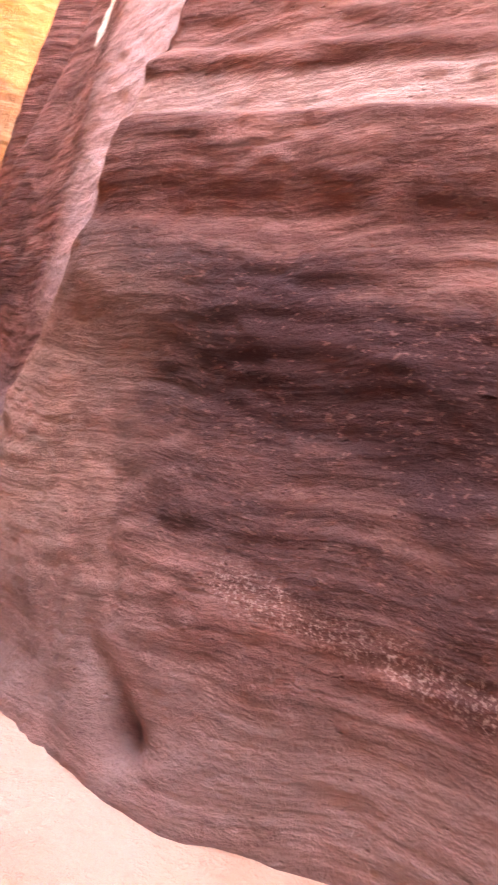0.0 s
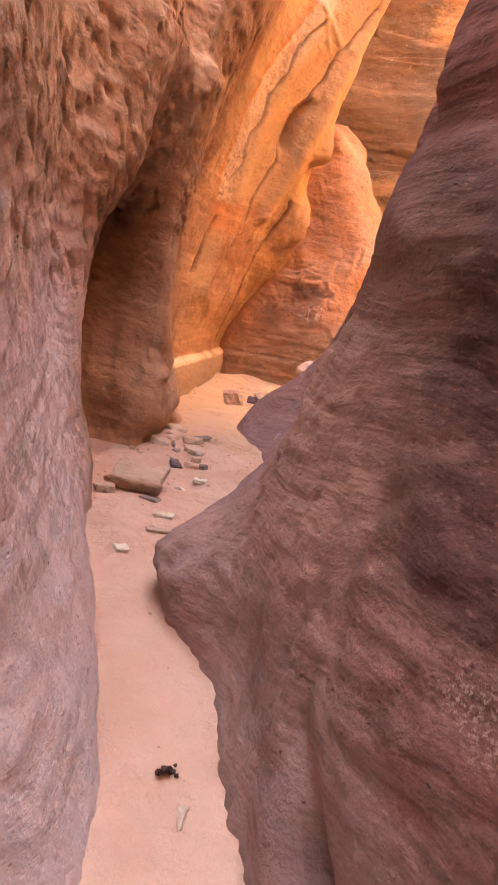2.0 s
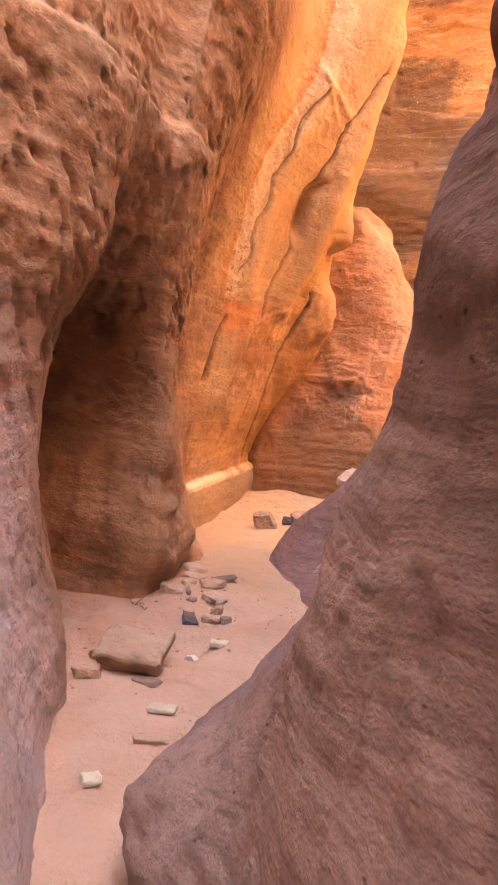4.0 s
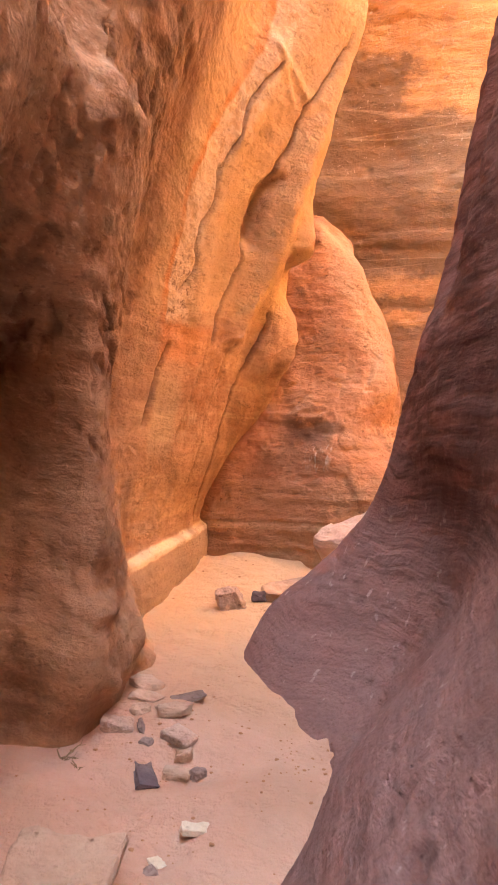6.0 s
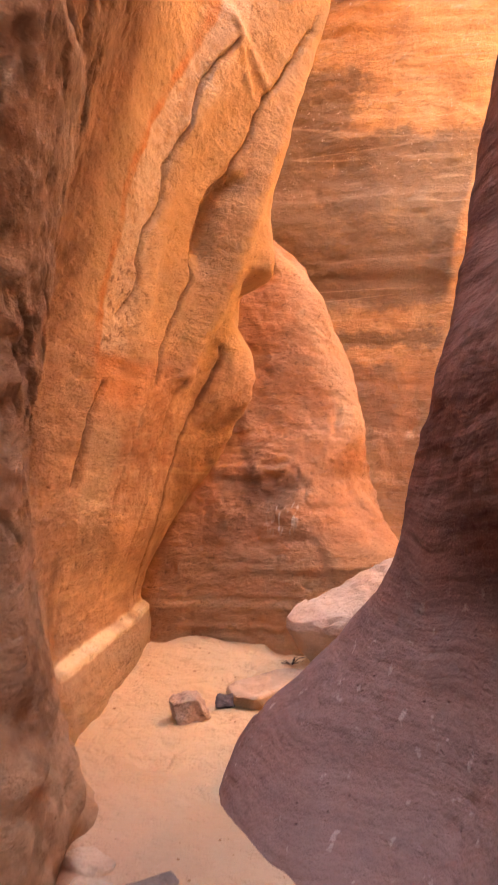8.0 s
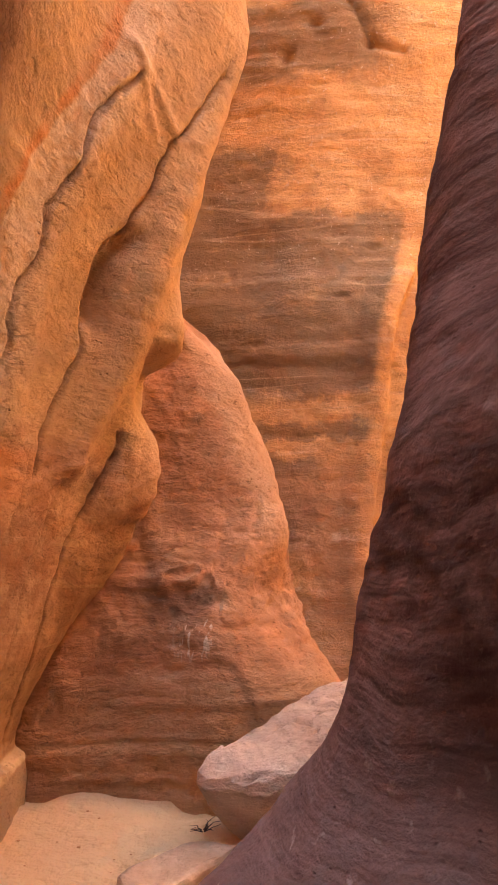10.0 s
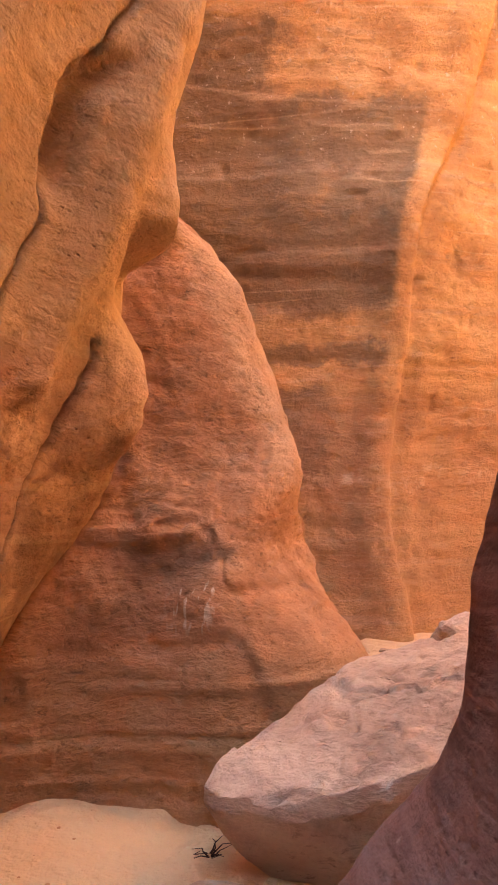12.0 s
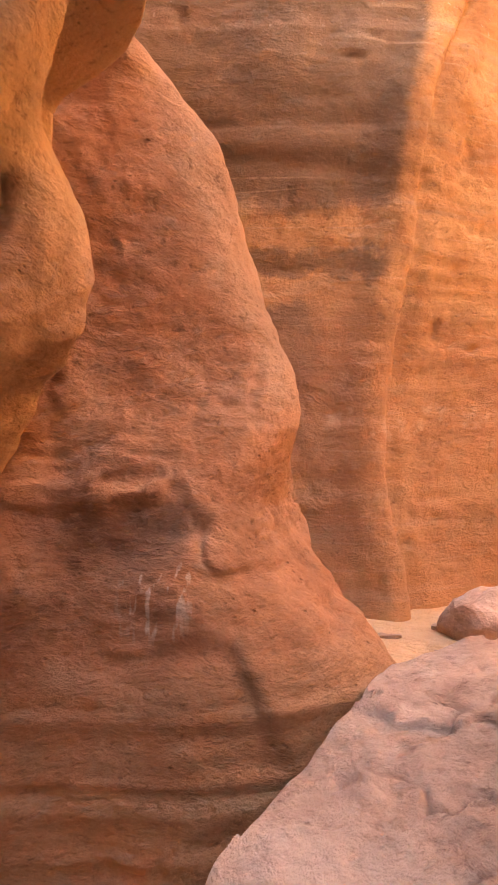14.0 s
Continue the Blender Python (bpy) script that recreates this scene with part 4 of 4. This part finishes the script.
def build_hump():
    g = loft(HUMP_LEVELS, HUMP, step=0.012)

    def extra(p):
        x, z = p[:, 0], p[:, 2]
        q = p + 0.05 * np.stack([value_noise(p, 0.14, 91), value_noise(p, 0.14, 92), value_noise(p, 0.12, 93)], -1)
        d = -0.055 * np.exp(-((q[:, 0] + 4.17) / 0.17) ** 2 - ((q[:, 2] - 1.13) / 0.08) ** 2)
        d += 0.045 * np.exp(-((q[:, 0] + 4.22) / 0.13) ** 2 - ((q[:, 2] - 1.255) / 0.03) ** 2)
        edge = np.minimum(0.77, 0.77 - 1.7 * (x + 3.86)) - z + 0.08 * value_noise(p, 0.4, 94) + 0.03 * value_noise(p, 0.12, 99)
        d -= 0.02 * ramp(edge, -0.03, 0.03) * (0.35 + 0.65 * ramp(x, -4.5, -4.0))
        for a in (-4.02, -3.93, -3.86):
            d -= 0.014 * np.exp(-((x - a - 0.02 * value_noise(p, 0.1, 98)) / 0.02) ** 2 - ((z - 1.52 - 0.1 * math.sin(50 * a)) / 0.08) ** 2)
        d -= 0.03 * groove(x, z, [(-3.62, 0.86), (-3.58, 0.78)], 0.025)
        flake = value_noise(p * np.array((1, 1, 1.6)), 0.17, 101) + 0.5 * value_noise(p, 0.07, 102)
        d += 0.020 * ramp(x + 0.36 * z + 3.24, 0.02, -0.22) * ramp(flake, 0.05, 0.14) * ramp(value_noise(p, 0.6, 103), -0.3, 0.3)
        worn = ramp(x + 0.36 * z + 3.24, 0.02, -0.22)
        crust = value_noise(p, 0.045, 104) + 0.6 * value_noise(p * np.array((1, 1, 1.5)), 0.028, 105)
        d += worn * ramp(z, 0.72, 0.85) * (0.006 * crust - 0.014 * ramp(crust, 0.55, 0.95) * ramp(value_noise(p, 0.5, 106), -0.4, 0.2))
        d -= 0.012 * groove(x + 0.06 * value_noise(p, 0.2, 107), z + 0.03 * value_noise(p, 0.15, 108), [(-4.62, 1.36), (-4.3, 1.42), (-4.05, 1.38)], 0.012)
        d += 0.005 * line_noise(z + 0.02 * value_noise(p, 0.6, 109), 0.035, 110) * ramp(z, 0.80, 0.66)
        d -= 0.007 * np.exp(-((z - 0.40 - 0.03 * value_noise(p, 0.5, 111)) / 0.014) ** 2)
        return d + 0.012 * (value_noise(p, 0.22, 95) + 0.6 * value_noise(p, 0.10, 96))

    g = weathered(g, normals(g), 1, dip=(0.0, 0.05), coarse=0.03, beds=0.005, pits=0.012, seed=51, extra=extra)
    return tagged(grid_object("buttress", g, MAT_HUMP), "rounded red sandstone buttress leaning on the canyon wall", "rock buttress", kind="structure")


build_hump()

# ---- north wall ----
NORTH_LEVELS = [-0.3, 0.5, 1.15, 1.5, 2.07, 2.63, 3.25, 4.2, 6.5, 9.0]
SEAM = [-3.42, -3.42, -3.54, -3.54, -3.46, -3.35, -3.27, -2.95, -2.4, -2.2]
NORTH = [
    [(-7.0, 10.2)] * 10,
    [(-5.6, 10.55)] * 7 + [(-5.6, 10.7), (-5.6, 10.8), (-5.6, 11.0)],
    [(-4.6, 10.9)] * 7 + [(-4.6, 11.05), (-4.6, 11.2), (-4.6, 11.4)],
    [(s - 0.35, 11.12) for s in SEAM[:7]] + [(s - 0.35, 11.5) for s in SEAM[7:]],
    [(s, 11.24) for s in SEAM[:7]] + [(s, 11.75) for s in SEAM[7:]],
    [(s + 0.12, 11.42) for s in SEAM[:7]] + [(s + 0.12, 11.9) for s in SEAM[7:]],
    [(-2.9, 11.75)] * 7 + [(-2.6, 12.1)] * 3,
    [(-1.6, 12.3)] * 10,
    [(0.2, 12.2)] * 10,
    [(1.8, 11.0)] * 10,
    [(1.9, 8.7)] * 10,
]


def build_north():
    g = loft(NORTH_LEVELS, NORTH, step=0.022, fine_top=6.8)

    def extra(p):
        x, z = p[:, 0], p[:, 2]
        seam = spline(NORTH_LEVELS, np.array(SEAM), np.clip(z, -0.3, 9.0))
        d = 0.05 * ramp(x - seam, -0.25, -0.05) * ramp(x - seam, 0.06, 0.0) - 0.06 * np.exp(-((x - seam - 0.07) / 0.04) ** 2)
        d -= 0.022 * np.exp(-((z - 2.95 + 0.1 * (x + 4.2)) / 0.05) ** 2) * ramp(x, -3.6, -3.9)
        for a, b, r in ((-4.09, 5.85, 0.06), (-3.82, 6.13, 0.045), (-3.35, 5.9, 0.04)):
            d -= 0.08 * np.exp(-((x - a) / r) ** 2 - ((z - b) / (1.3 * r)) ** 2)
        crack = near_line(x + 0.05 * value_noise(p, 0.3, 97), z, [(-3.65, 6.6), (-3.42, 6.2), (-3.35, 5.9), (-3.1, 5.8)])
        d += 0.005 * line_noise(z + 0.05 * x + 0.03 * value_noise(p, 0.9, 112), 0.06, 113) * ramp(value_noise(p, 0.8, 114), -0.5, 0.3)
        d -= 0.02 * ramp(value_noise(p, 0.075, 115) + 0.4 * value_noise(p, 0.5, 116), 0.62, 0.95)
        return d - 0.05 * np.exp(-(crack / 0.035) ** 2)

    g = weathered(g, normals(g), 1, dip=(0.03, 0.0), coarse=0.04, beds=0.012, pits=0.014, seed=71, extra=extra)
    return tagged(grid_object("wall_north", solid(g, (0.5, 0.9)), MAT_BACK), "orange sandstone back wall streaked with dark desert varnish", "rock wall", kind="structure")


build_north()


# unseen wall, added to close off the light from the south
def build_south():
    g = loft([-0.3, 0.0, 1.0, 2.0, 3.0, 8.0], [[(-1.4, -3.5)] * 6, [(0.0, -3.7)] * 6, [(1.8, -3.5)] * 6], step=0.08)
    g = weathered(g, normals(g), -1, seed=91)
    return tagged(grid_object("added_wall_south", solid(g, (0, -1)), MAT_MAUVE, flip=True), "unseen mauve sandstone wall added to close the canyon's south end", "rock wall", kind="structure")


build_south()


# ---- loose stones ----
def faceted(seed, size, points=16, flat=0.62, under=1.0):
    """An angular block: the hull of scattered points in a box, with its edges worn."""
    rnd = random.Random(seed)
    bm = bmesh.new()
    corners = [(a, b, c) for a in (-1, 1) for b in (-1, 1) for c in (-1, 1)]
    for n in range(points):
        if n < 8:
            u = [v * rnd.uniform(flat, 1.0) * (1.0 if i < 2 else rnd.uniform(0.7, 1.0)) for i, v in enumerate(corners[n])]
        else:
            u = [rnd.uniform(-1, 1) for _ in range(3)]
            k = max(abs(v) for v in u)
            u = [v / k * rnd.uniform(0.8, 1.04) for v in u]
        if u[2] < 0 and u[1] < 0:                      # front foot set back under the top
            u[1] *= under
        bm.verts.new((u[0] * size[0] / 2, u[1] * size[1] / 2, (u[2] * 0.5 + 0.5) * size[2]))
    hull = bmesh.ops.convex_hull(bm, input=bm.verts)
    bmesh.ops.delete(bm, geom=list({v for v in hull["geom_interior"] + hull["geom_unused"] if isinstance(v, bmesh.types.BMVert)}), context="VERTS")
    bmesh.ops.dissolve_limit(bm, angle_limit=radians(12), verts=bm.verts[:], edges=bm.edges[:])
    bmesh.ops.bevel(bm, geom=bm.edges[:], offset=min(size) * 0.05, segments=1, affect="EDGES", profile=0.6)
    bmesh.ops.triangulate(bm, faces=bm.faces[:])
    for _ in range(3):
        long = [e for e in bm.edges if e.calc_length() > max(size) * 0.10]
        if long:
            bmesh.ops.subdivide_edges(bm, edges=long, cuts=1)
            bmesh.ops.triangulate(bm, faces=bm.faces[:])
    co = np.array([v.co for v in bm.verts])
    d = 0.10 * fbm(co / max(size), 0.3, seed, 3) * (max(size) * min(size)) ** 0.5
    for v, h in zip(bm.verts, d.tolist()):
        v.co += v.normal * h
    return bm


def mesh_thing(name, bm, material, m, smooth=False):
    me = bpy.data.meshes.new(name)
    bm.normal_update()
    bm.to_mesh(me)
    bm.free()
    for p in me.polygons:
        p.use_smooth = smooth
    me.materials.append(material)
    ob = new(name, me)
    ob.matrix_basis = m
    return ob


def on_sand(x, y, sink=0.01, **turn):
    return pose(x, y, float(sand_surface(np.array([x]), np.array([y]))[0]) - sink, **turn)


def boulder():
    """The big slab-topped boulder wedged against the foot of the buttress."""
    rim = [(-3.78, 8.34, 0.40), (-3.56, 8.26, 0.40), (-3.30, 8.24, 0.44), (-3.02, 8.34, 0.52), (-2.60, 8.55, 0.66), (-2.55, 9.1, 0.72),
           (-2.75, 9.62, 0.74), (-3.12, 9.66, 0.70), (-3.40, 9.45, 0.64), (-3.58, 8.95, 0.58), (-3.72, 8.62, 0.50)]
    c = np.array(rim)
    centre = c.mean(0)
    rings = []
    for inset, z0, keep in ((0.58, -0.25, 0.0), (0.66, 0.06, 0.0), (0.86, 0.0, 0.50), (1.0, 0.0, 0.90), (0.99, 0.006, 1.0), (0.55, 0.03, 1.0), (0.2, 0.02, 1.0)):
        r = c.copy()
        r[:, :2] = centre[:2] + (c[:, :2] - centre[:2]) * inset
        r[:, 2] = z0 + keep * (centre[2] + (c[:, 2] - centre[2]) * min(inset, 1))
        rings.append(r)
    n = 230
    t = np.linspace(0, len(rim), n, endpoint=False)
    dense = []
    for r in rings:
        closed = np.concatenate([r[-2:], r, r[:3]])
        dense.append(spline(np.arange(len(closed)) - 2.0, closed, t) * 0.55 + 0.45 * np.stack([np.interp(t, np.arange(len(rim) + 1), np.append(r[:, i], r[0, i])) for i in range(3)], -1))
    v = np.concatenate([np.linspace(0, 4, 40), np.linspace(4, len(dense) - 1, 71)[1:]])
    g = np.stack([np.stack([np.interp(v, np.arange(len(dense)), np.array(dense)[:, j, i]) for i in range(3)], -1) for j in range(n)], 1)
    p = g.reshape(-1, 3)
    off = np.stack([value_noise(p, 0.30, 3) + 0.5 * value_noise(p, 0.12, 4), value_noise(p, 0.30, 5) + 0.5 * value_noise(p, 0.12, 6), 0.8 * value_noise(p, 0.34, 7) + 0.5 * value_noise(p, 0.11, 8) + 0.25 * value_noise(p, 0.05, 9)], -1)
    step = value_noise(p * np.array((0.5, 1, 0.3)), 0.4, 31) + 0.25 * value_noise(p, 0.08, 32)
    top = ramp(p[:, 2], 0.3, 0.42)
    p = p + off * 0.023
    p[:, 2] += top * (0.022 * ramp(step, 0.2, 0.26) + 0.006 * value_noise(p, 0.07, 33) + 0.004 * value_noise(p, 0.035, 34))
    p[:, :2] *= 1 + 0.0025 * (1 - top)[:, None] * value_noise(p, 0.2, 35)[:, None]
    veins = value_noise(p * np.array((0.7, 1.3, 0.5)), 0.5, 21) + 0.2 * value_noise(p, 0.09, 22)
    p[:, 2] -= 0.016 * np.exp(-(veins / 0.035) ** 2) * ramp(p[:, 2], 0.3, 0.42) * ramp(value_noise(p, 0.5, 23), -0.2, 0.2)
    bm = bmesh.new()
    vs = [bm.verts.new(q) for q in p.tolist()]
    for a in range(109):
        for b in range(n):
            bm.faces.new((vs[a * n + b], vs[a * n + (b + 1) % n], vs[(a + 1) * n + (b + 1) % n], vs[(a + 1) * n + b]))
    bm.faces.new([vs[109 * n + b] for b in range(n)])
    bm.faces.new([vs[b] for b in reversed(range(n))])
    ob = mesh_thing("boulder", bm, MAT_STONE, pose(0, 0, 0), True)
    # painted shade along the cracks of the top
    hollow_shade = 0.8 * np.exp(-(veins / 0.022) ** 2) * ramp(p[:, 2], 0.3, 0.42) * ramp(value_noise(p, 0.5, 23), -0.1, 0.2)
    ob.data.attributes.new("recess_shade", "FLOAT", "POINT").data.foreach_set("value", hollow_shade)
    return tagged(ob, "large pale pink slab-topped boulder resting on sand", "boulder")


boulder()

STONE_MATERIALS = {"pale": MAT_STONE, "tan": MAT_TAN, "grey": MAT_GREY, "slate": MAT_SLATE, "white": MAT_CHIP, "red": MAT_HUMP}


def stone(seed, x, y, size, look_of, label, turn=0.0, tip=0.0, lean=0.0, sink=0.012, points=16, under=1.0, category="stone", group="stones on the canyon floor"):
    ob = mesh_thing("stone", faceted(seed, size, points, under=under), STONE_MATERIALS[look_of], on_sand(x, y, sink, rx=tip, ry=lean, rz=turn))
    return tagged(ob, label, category, group)


# the squared block and the bits beside it
stone(3, -2.69, 4.74, (0.35, 0.36, 0.17), "tan", "tan squared sandstone block half sunk in sand", turn=26, tip=10, lean=4, sink=0.035, points=14, under=0.35)
stone(4, -2.73, 4.50, (0.14, 0.10, 0.06), "tan", "small tan stone leaning on the sandstone block", turn=50)
stone(5, -2.86, 4.68, (0.06, 0.05, 0.05), "red", "small reddish stone beside the sandstone block", turn=10)
# the heap at the foot of the pillar
stone(11, -3.56, 6.19, (0.19, 0.13, 0.05), "tan", "flat tan slab at the foot of the pillar", turn=-15, lean=8)
stone(12, -3.46, 6.06, (0.17, 0.11, 0.035), "tan", "thin tan slab at the foot of the pillar", turn=12, lean=10)
stone(13, -3.30, 6.17, (0.20, 0.10, 0.035), "grey", "dark brown jagged slab lying on sand", turn=40, lean=-8, points=20)
stone(14, -3.24, 5.99, (0.16, 0.12, 0.06), "tan", "squared tan stone in a heap of slabs", turn=20, tip=-6)
stone(15, -3.35, 5.73, (0.15, 0.11, 0.06), "pale", "pale wedge-shaped stone at the foot of the pillar", turn=35, lean=10)
stone(16, -3.335, 5.78, (0.08, 0.03, 0.05), "tan", "thin tan sliver standing in sand", turn=-40, tip=25, points=10)
stone(17, -3.26, 5.80, (0.12, 0.03, 0.05), "grey", "thin dark sliver of stone in sand", turn=-50, tip=20, points=10)
stone(18, -3.06, 5.80, (0.17, 0.12, 0.045), "pale", "pale angular slab in a heap of slabs", turn=-10, lean=6)
stone(19, -3.00, 5.74, (0.08, 0.07, 0.06), "tan", "small rounded tan stone in the heap", turn=40)
stone(20, -3.03, 5.53, (0.11, 0.25, 0.028), "slate", "flat slate-grey plate tilted on sand", turn=48, tip=3, lean=14, sink=-0.008, points=9)
stone(21, -2.94, 5.62, (0.13, 0.09, 0.045), "tan", "rough tan lump beside the grey plate", turn=15)
stone(22, -2.86, 5.66, (0.07, 0.05, 0.05), "grey", "small dark pebble beside the heap", turn=80)
stone(23, -3.38, 5.92, (0.10, 0.08, 0.04), "tan", "small tan chip in the heap of slabs", turn=75)
stone(24, -3.16, 5.70, (0.06, 0.05, 0.03), "grey", "small dark chip in the heap of slabs", turn=5)
# white pieces along the way
stone(31, -2.60, 5.28, (0.13, 0.07, 0.025), "white", "thin white flake lying on sand", turn=30, lean=3, sink=0.003, points=12)
stone(32, -2.62, 5.10, (0.08, 0.05, 0.02), "white", "small white chip lying on sand", turn=-25, sink=0.003, points=12)
stone(33, -2.58, 5.02, (0.07, 0.04, 0.025), "grey", "small dark triangular chip on sand", turn=-40, tip=15, points=10)
stone(34, -2.25, 4.48, (0.13, 0.09, 0.025), "white", "flat white stone lying on sand", turn=25, sink=0.003, points=12)
stone(35, -2.10, 4.25, (0.15, 0.06, 0.025), "tan", "flat tan flake lying on sand", turn=35, sink=0.003, points=12)
stone(36, -2.05, 3.92, (0.10, 0.07, 0.02), "white", "white flake lying on sand", turn=-35, sink=0.003, points=12)
stone(37, -2.50, 4.64, (0.13, 0.08, 0.035), "grey", "purple-grey broken shard on sand", turn=15, points=12)
# by the boulder
stone(41, -3.93, 7.52, (0.19, 0.16, 0.19), "pale", "upright pale stone standing in sand", turn=35, lean=-14, sink=0.03, points=14)
stone(43, -3.70, 8.02, (0.62, 0.26, 0.15), "tan", "long low tan rock beside the boulder", turn=74, lean=-3, sink=0.03, points=18)
stone(44, -3.85, 7.72, (0.13, 0.06, 0.10), "slate", "dark triangular shard against the low rock", turn=25, tip=-20, points=10)
# ledge of sand behind the boulder
stone(51, -2.95, 10.85, (0.46, 0.38, 0.29), "pale", "pale rough rock on the far sand ledge", turn=20, sink=0.04, points=26)
stone(52, -3.47, 10.75, (0.12, 0.07, 0.03), "tan", "flat tan stone on the far sand ledge", turn=10)
stone(53, -3.18, 10.45, (0.14, 0.06, 0.04), "pale", "pale stone chip on the far sand ledge", turn=-30)
stone(54, -3.22, 11.0, (0.10, 0.07, 0.04), "tan", "small tan stone on the far sand ledge", turn=60)
stone(55, -3.02, 10.55, (0.08, 0.05, 0.03), "pale", "small pale chip on the far sand ledge", turn=15)
stone(56, -2.86, 10.50, (0.10, 0.07, 0.05), "tan", "tan stone chip on the far sand ledge", turn=40)


def stem(points, thick, material, name, parent=None):
    """A thin round stem along a broken line, tapering to its end."""
    bm = bmesh.new()
    rings = []
    for i, q in enumerate(points):
        r = thick * (1 - 0.7 * i / (len(points) - 1))
        rings.append([bm.verts.new((q[0] + r * math.cos(a * 1.2566), q[1] + r * math.sin(a * 1.2566) * 0.8, q[2] + r * math.sin(a * 1.2566) * 0.6)) for a in range(5)])
    for r0, r1 in zip(rings, rings[1:]):
        for a in range(5):
            bm.faces.new((r0[a], r0[(a + 1) % 5], r1[(a + 1) % 5], r1[a]))
    bm.faces.new(rings[0][::-1])
    bm.faces.new(rings[-1])
    bmesh.ops.recalc_face_normals(bm, faces=bm.faces[:])
    ob = mesh_thing(name, bm, material, pose(0, 0, 0), True)
    ob.parent = parent
    return ob


def tuft(seed, x, y, stems, length, thick, material, name, label, spread=0.8):
    """Dry stems or a dust-coated weed rooted in the sand."""
    rnd = random.Random(seed)
    root = new(name)
    root.matrix_basis = on_sand(x, y, 0.008)
    for _ in range(stems):
        a, up = rnd.uniform(0, 6.28), rnd.uniform(0.25, 1.0)
        long = length * rnd.uniform(0.5, 1.0)
        pts = []
        for i in range(5):
            f = i / 4
            pts.append((math.cos(a) * long * f * spread + rnd.uniform(-1, 1) * 0.006 * i, math.sin(a) * long * f * spread + rnd.uniform(-1, 1) * 0.006 * i, long * up * f * (1 - 0.45 * f)))
        stem(pts, thick, material, "stem", root)
    return tagged(root, label, "dry plant")


tuft(1, -3.34, 5.40, 6, 0.12, 0.004, MAT_TWIG, "dry_grass", "sparse dry grass stems standing in sand")
tuft(2, -3.22, 5.36, 4, 0.09, 0.003, MAT_TWIG, "dry_grass", "few dry grass stems standing in sand")
tuft(3, -3.84, 8.56, 11, 0.13, 0.004, MAT_DUNG, "dry_twigs", "dark spiky dry twigs under the boulder edge")


def droppings():
    """A dark lumpy dropping on the sand."""
    rnd = random.Random(5)
    bm = bmesh.new()
    for _ in range(16):
        made = bmesh.ops.create_icosphere(bm, subdivisions=2, radius=rnd.uniform(0.007, 0.014))
        shift = Vector((rnd.gauss(0, 0.018), rnd.gauss(0, 0.015), rnd.uniform(0.008, 0.03)))
        for v in made["verts"]:
            v.co = v.co * (1 + 0.6 * noise.noise(v.co * 110 + shift * 90)) + shift
    ob = mesh_thing("droppings", bm, MAT_DUNG, on_sand(-0.81, 2.79, -0.004) @ Matrix.Scale(0.72, 4), True)
    return tagged(ob, "dark dried animal droppings on sand", "droppings")


def dry_leaf(x, y, turn):
    """A thin curled pale leaf lying on the sand."""
    bm = bmesh.new()
    rows = []
    for i in range(13):
        f = i / 12
        w = 0.011 * math.sin(math.pi * min(1, f * 0.9 + 0.06)) ** 0.7 + 0.002
        cx, cy, cz = 0.13 * f, 0.03 * math.sin(2.6 * f), 0.006 + 0.012 * math.sin(5 * f)
        rows.append([[bm.verts.new((cx, cy + w * k, cz + 0.006 * k * k - t)) for k in (-1, 0, 1)] for t in (0.0, 0.002)])
    for r0, r1 in zip(rows, rows[1:]):
        for k in (0, 1):
            bm.faces.new((r0[0][k], r1[0][k], r1[0][k + 1], r0[0][k + 1]))
            bm.faces.new((r0[1][k + 1], r1[1][k + 1], r1[1][k], r0[1][k]))
        for k in (0, 2):
            bm.faces.new((r0[0][k], r0[1][k], r1[1][k], r1[0][k]))
    bmesh.ops.recalc_face_normals(bm, faces=bm.faces[:])
    ob = mesh_thing("dry_leaf", bm, MAT_STONE, on_sand(x, y, 0.0, rz=turn), True)
    return tagged(ob, "pale curled dry leaf lying on sand", "leaf")


droppings()
dry_leaf(-0.63, 2.63, 98)


def grit():
    """Scattered pebbles, twigs' ends and crumbs of rock on the sand, too many to count."""
    rnd = random.Random(9)
    bm = bmesh.new()
    spots = []
    for _ in range(260):
        t = rnd.random()
        if t < 0.35:
            spots.append((rnd.gauss(-3.2, 0.28), rnd.gauss(5.85, 0.35)))
        elif t < 0.55:
            spots.append((rnd.gauss(-2.55, 0.12), rnd.gauss(5.85, 0.18)))
        elif t < 0.75:
            spots.append((rnd.gauss(-2.8, 0.25), rnd.gauss(4.8, 0.3)))
        elif t < 0.9:
            spots.append((rnd.gauss(-4.1, 0.4), rnd.gauss(8.0, 0.5)))
        else:
            f = rnd.random()
            spots.append((-0.6 - 2.2 * f + rnd.gauss(0, 0.12), 2.6 + 2.6 * f + rnd.gauss(0, 0.12)))
    for x, y in spots:
        z = float(sand_surface(np.array([x]), np.array([y]))[0]) - 0.004
        r = 0.003 + 0.007 * rnd.random() ** 3
        made = bmesh.ops.create_icosphere(bm, subdivisions=1, radius=r)
        for v in made["verts"]:
            v.co = Vector((v.co.x * rnd.uniform(0.8, 1.5) + x, v.co.y * rnd.uniform(0.8, 1.3) + y, v.co.z * 0.6 + z + 0.006))
    ob = mesh_thing("gravel", bm, MAT_HUMP, pose(0, 0, 0))
    return tagged(ob, "scattered dark grit and pebbles on the sand", "gravel", kind="stuff")


grit()
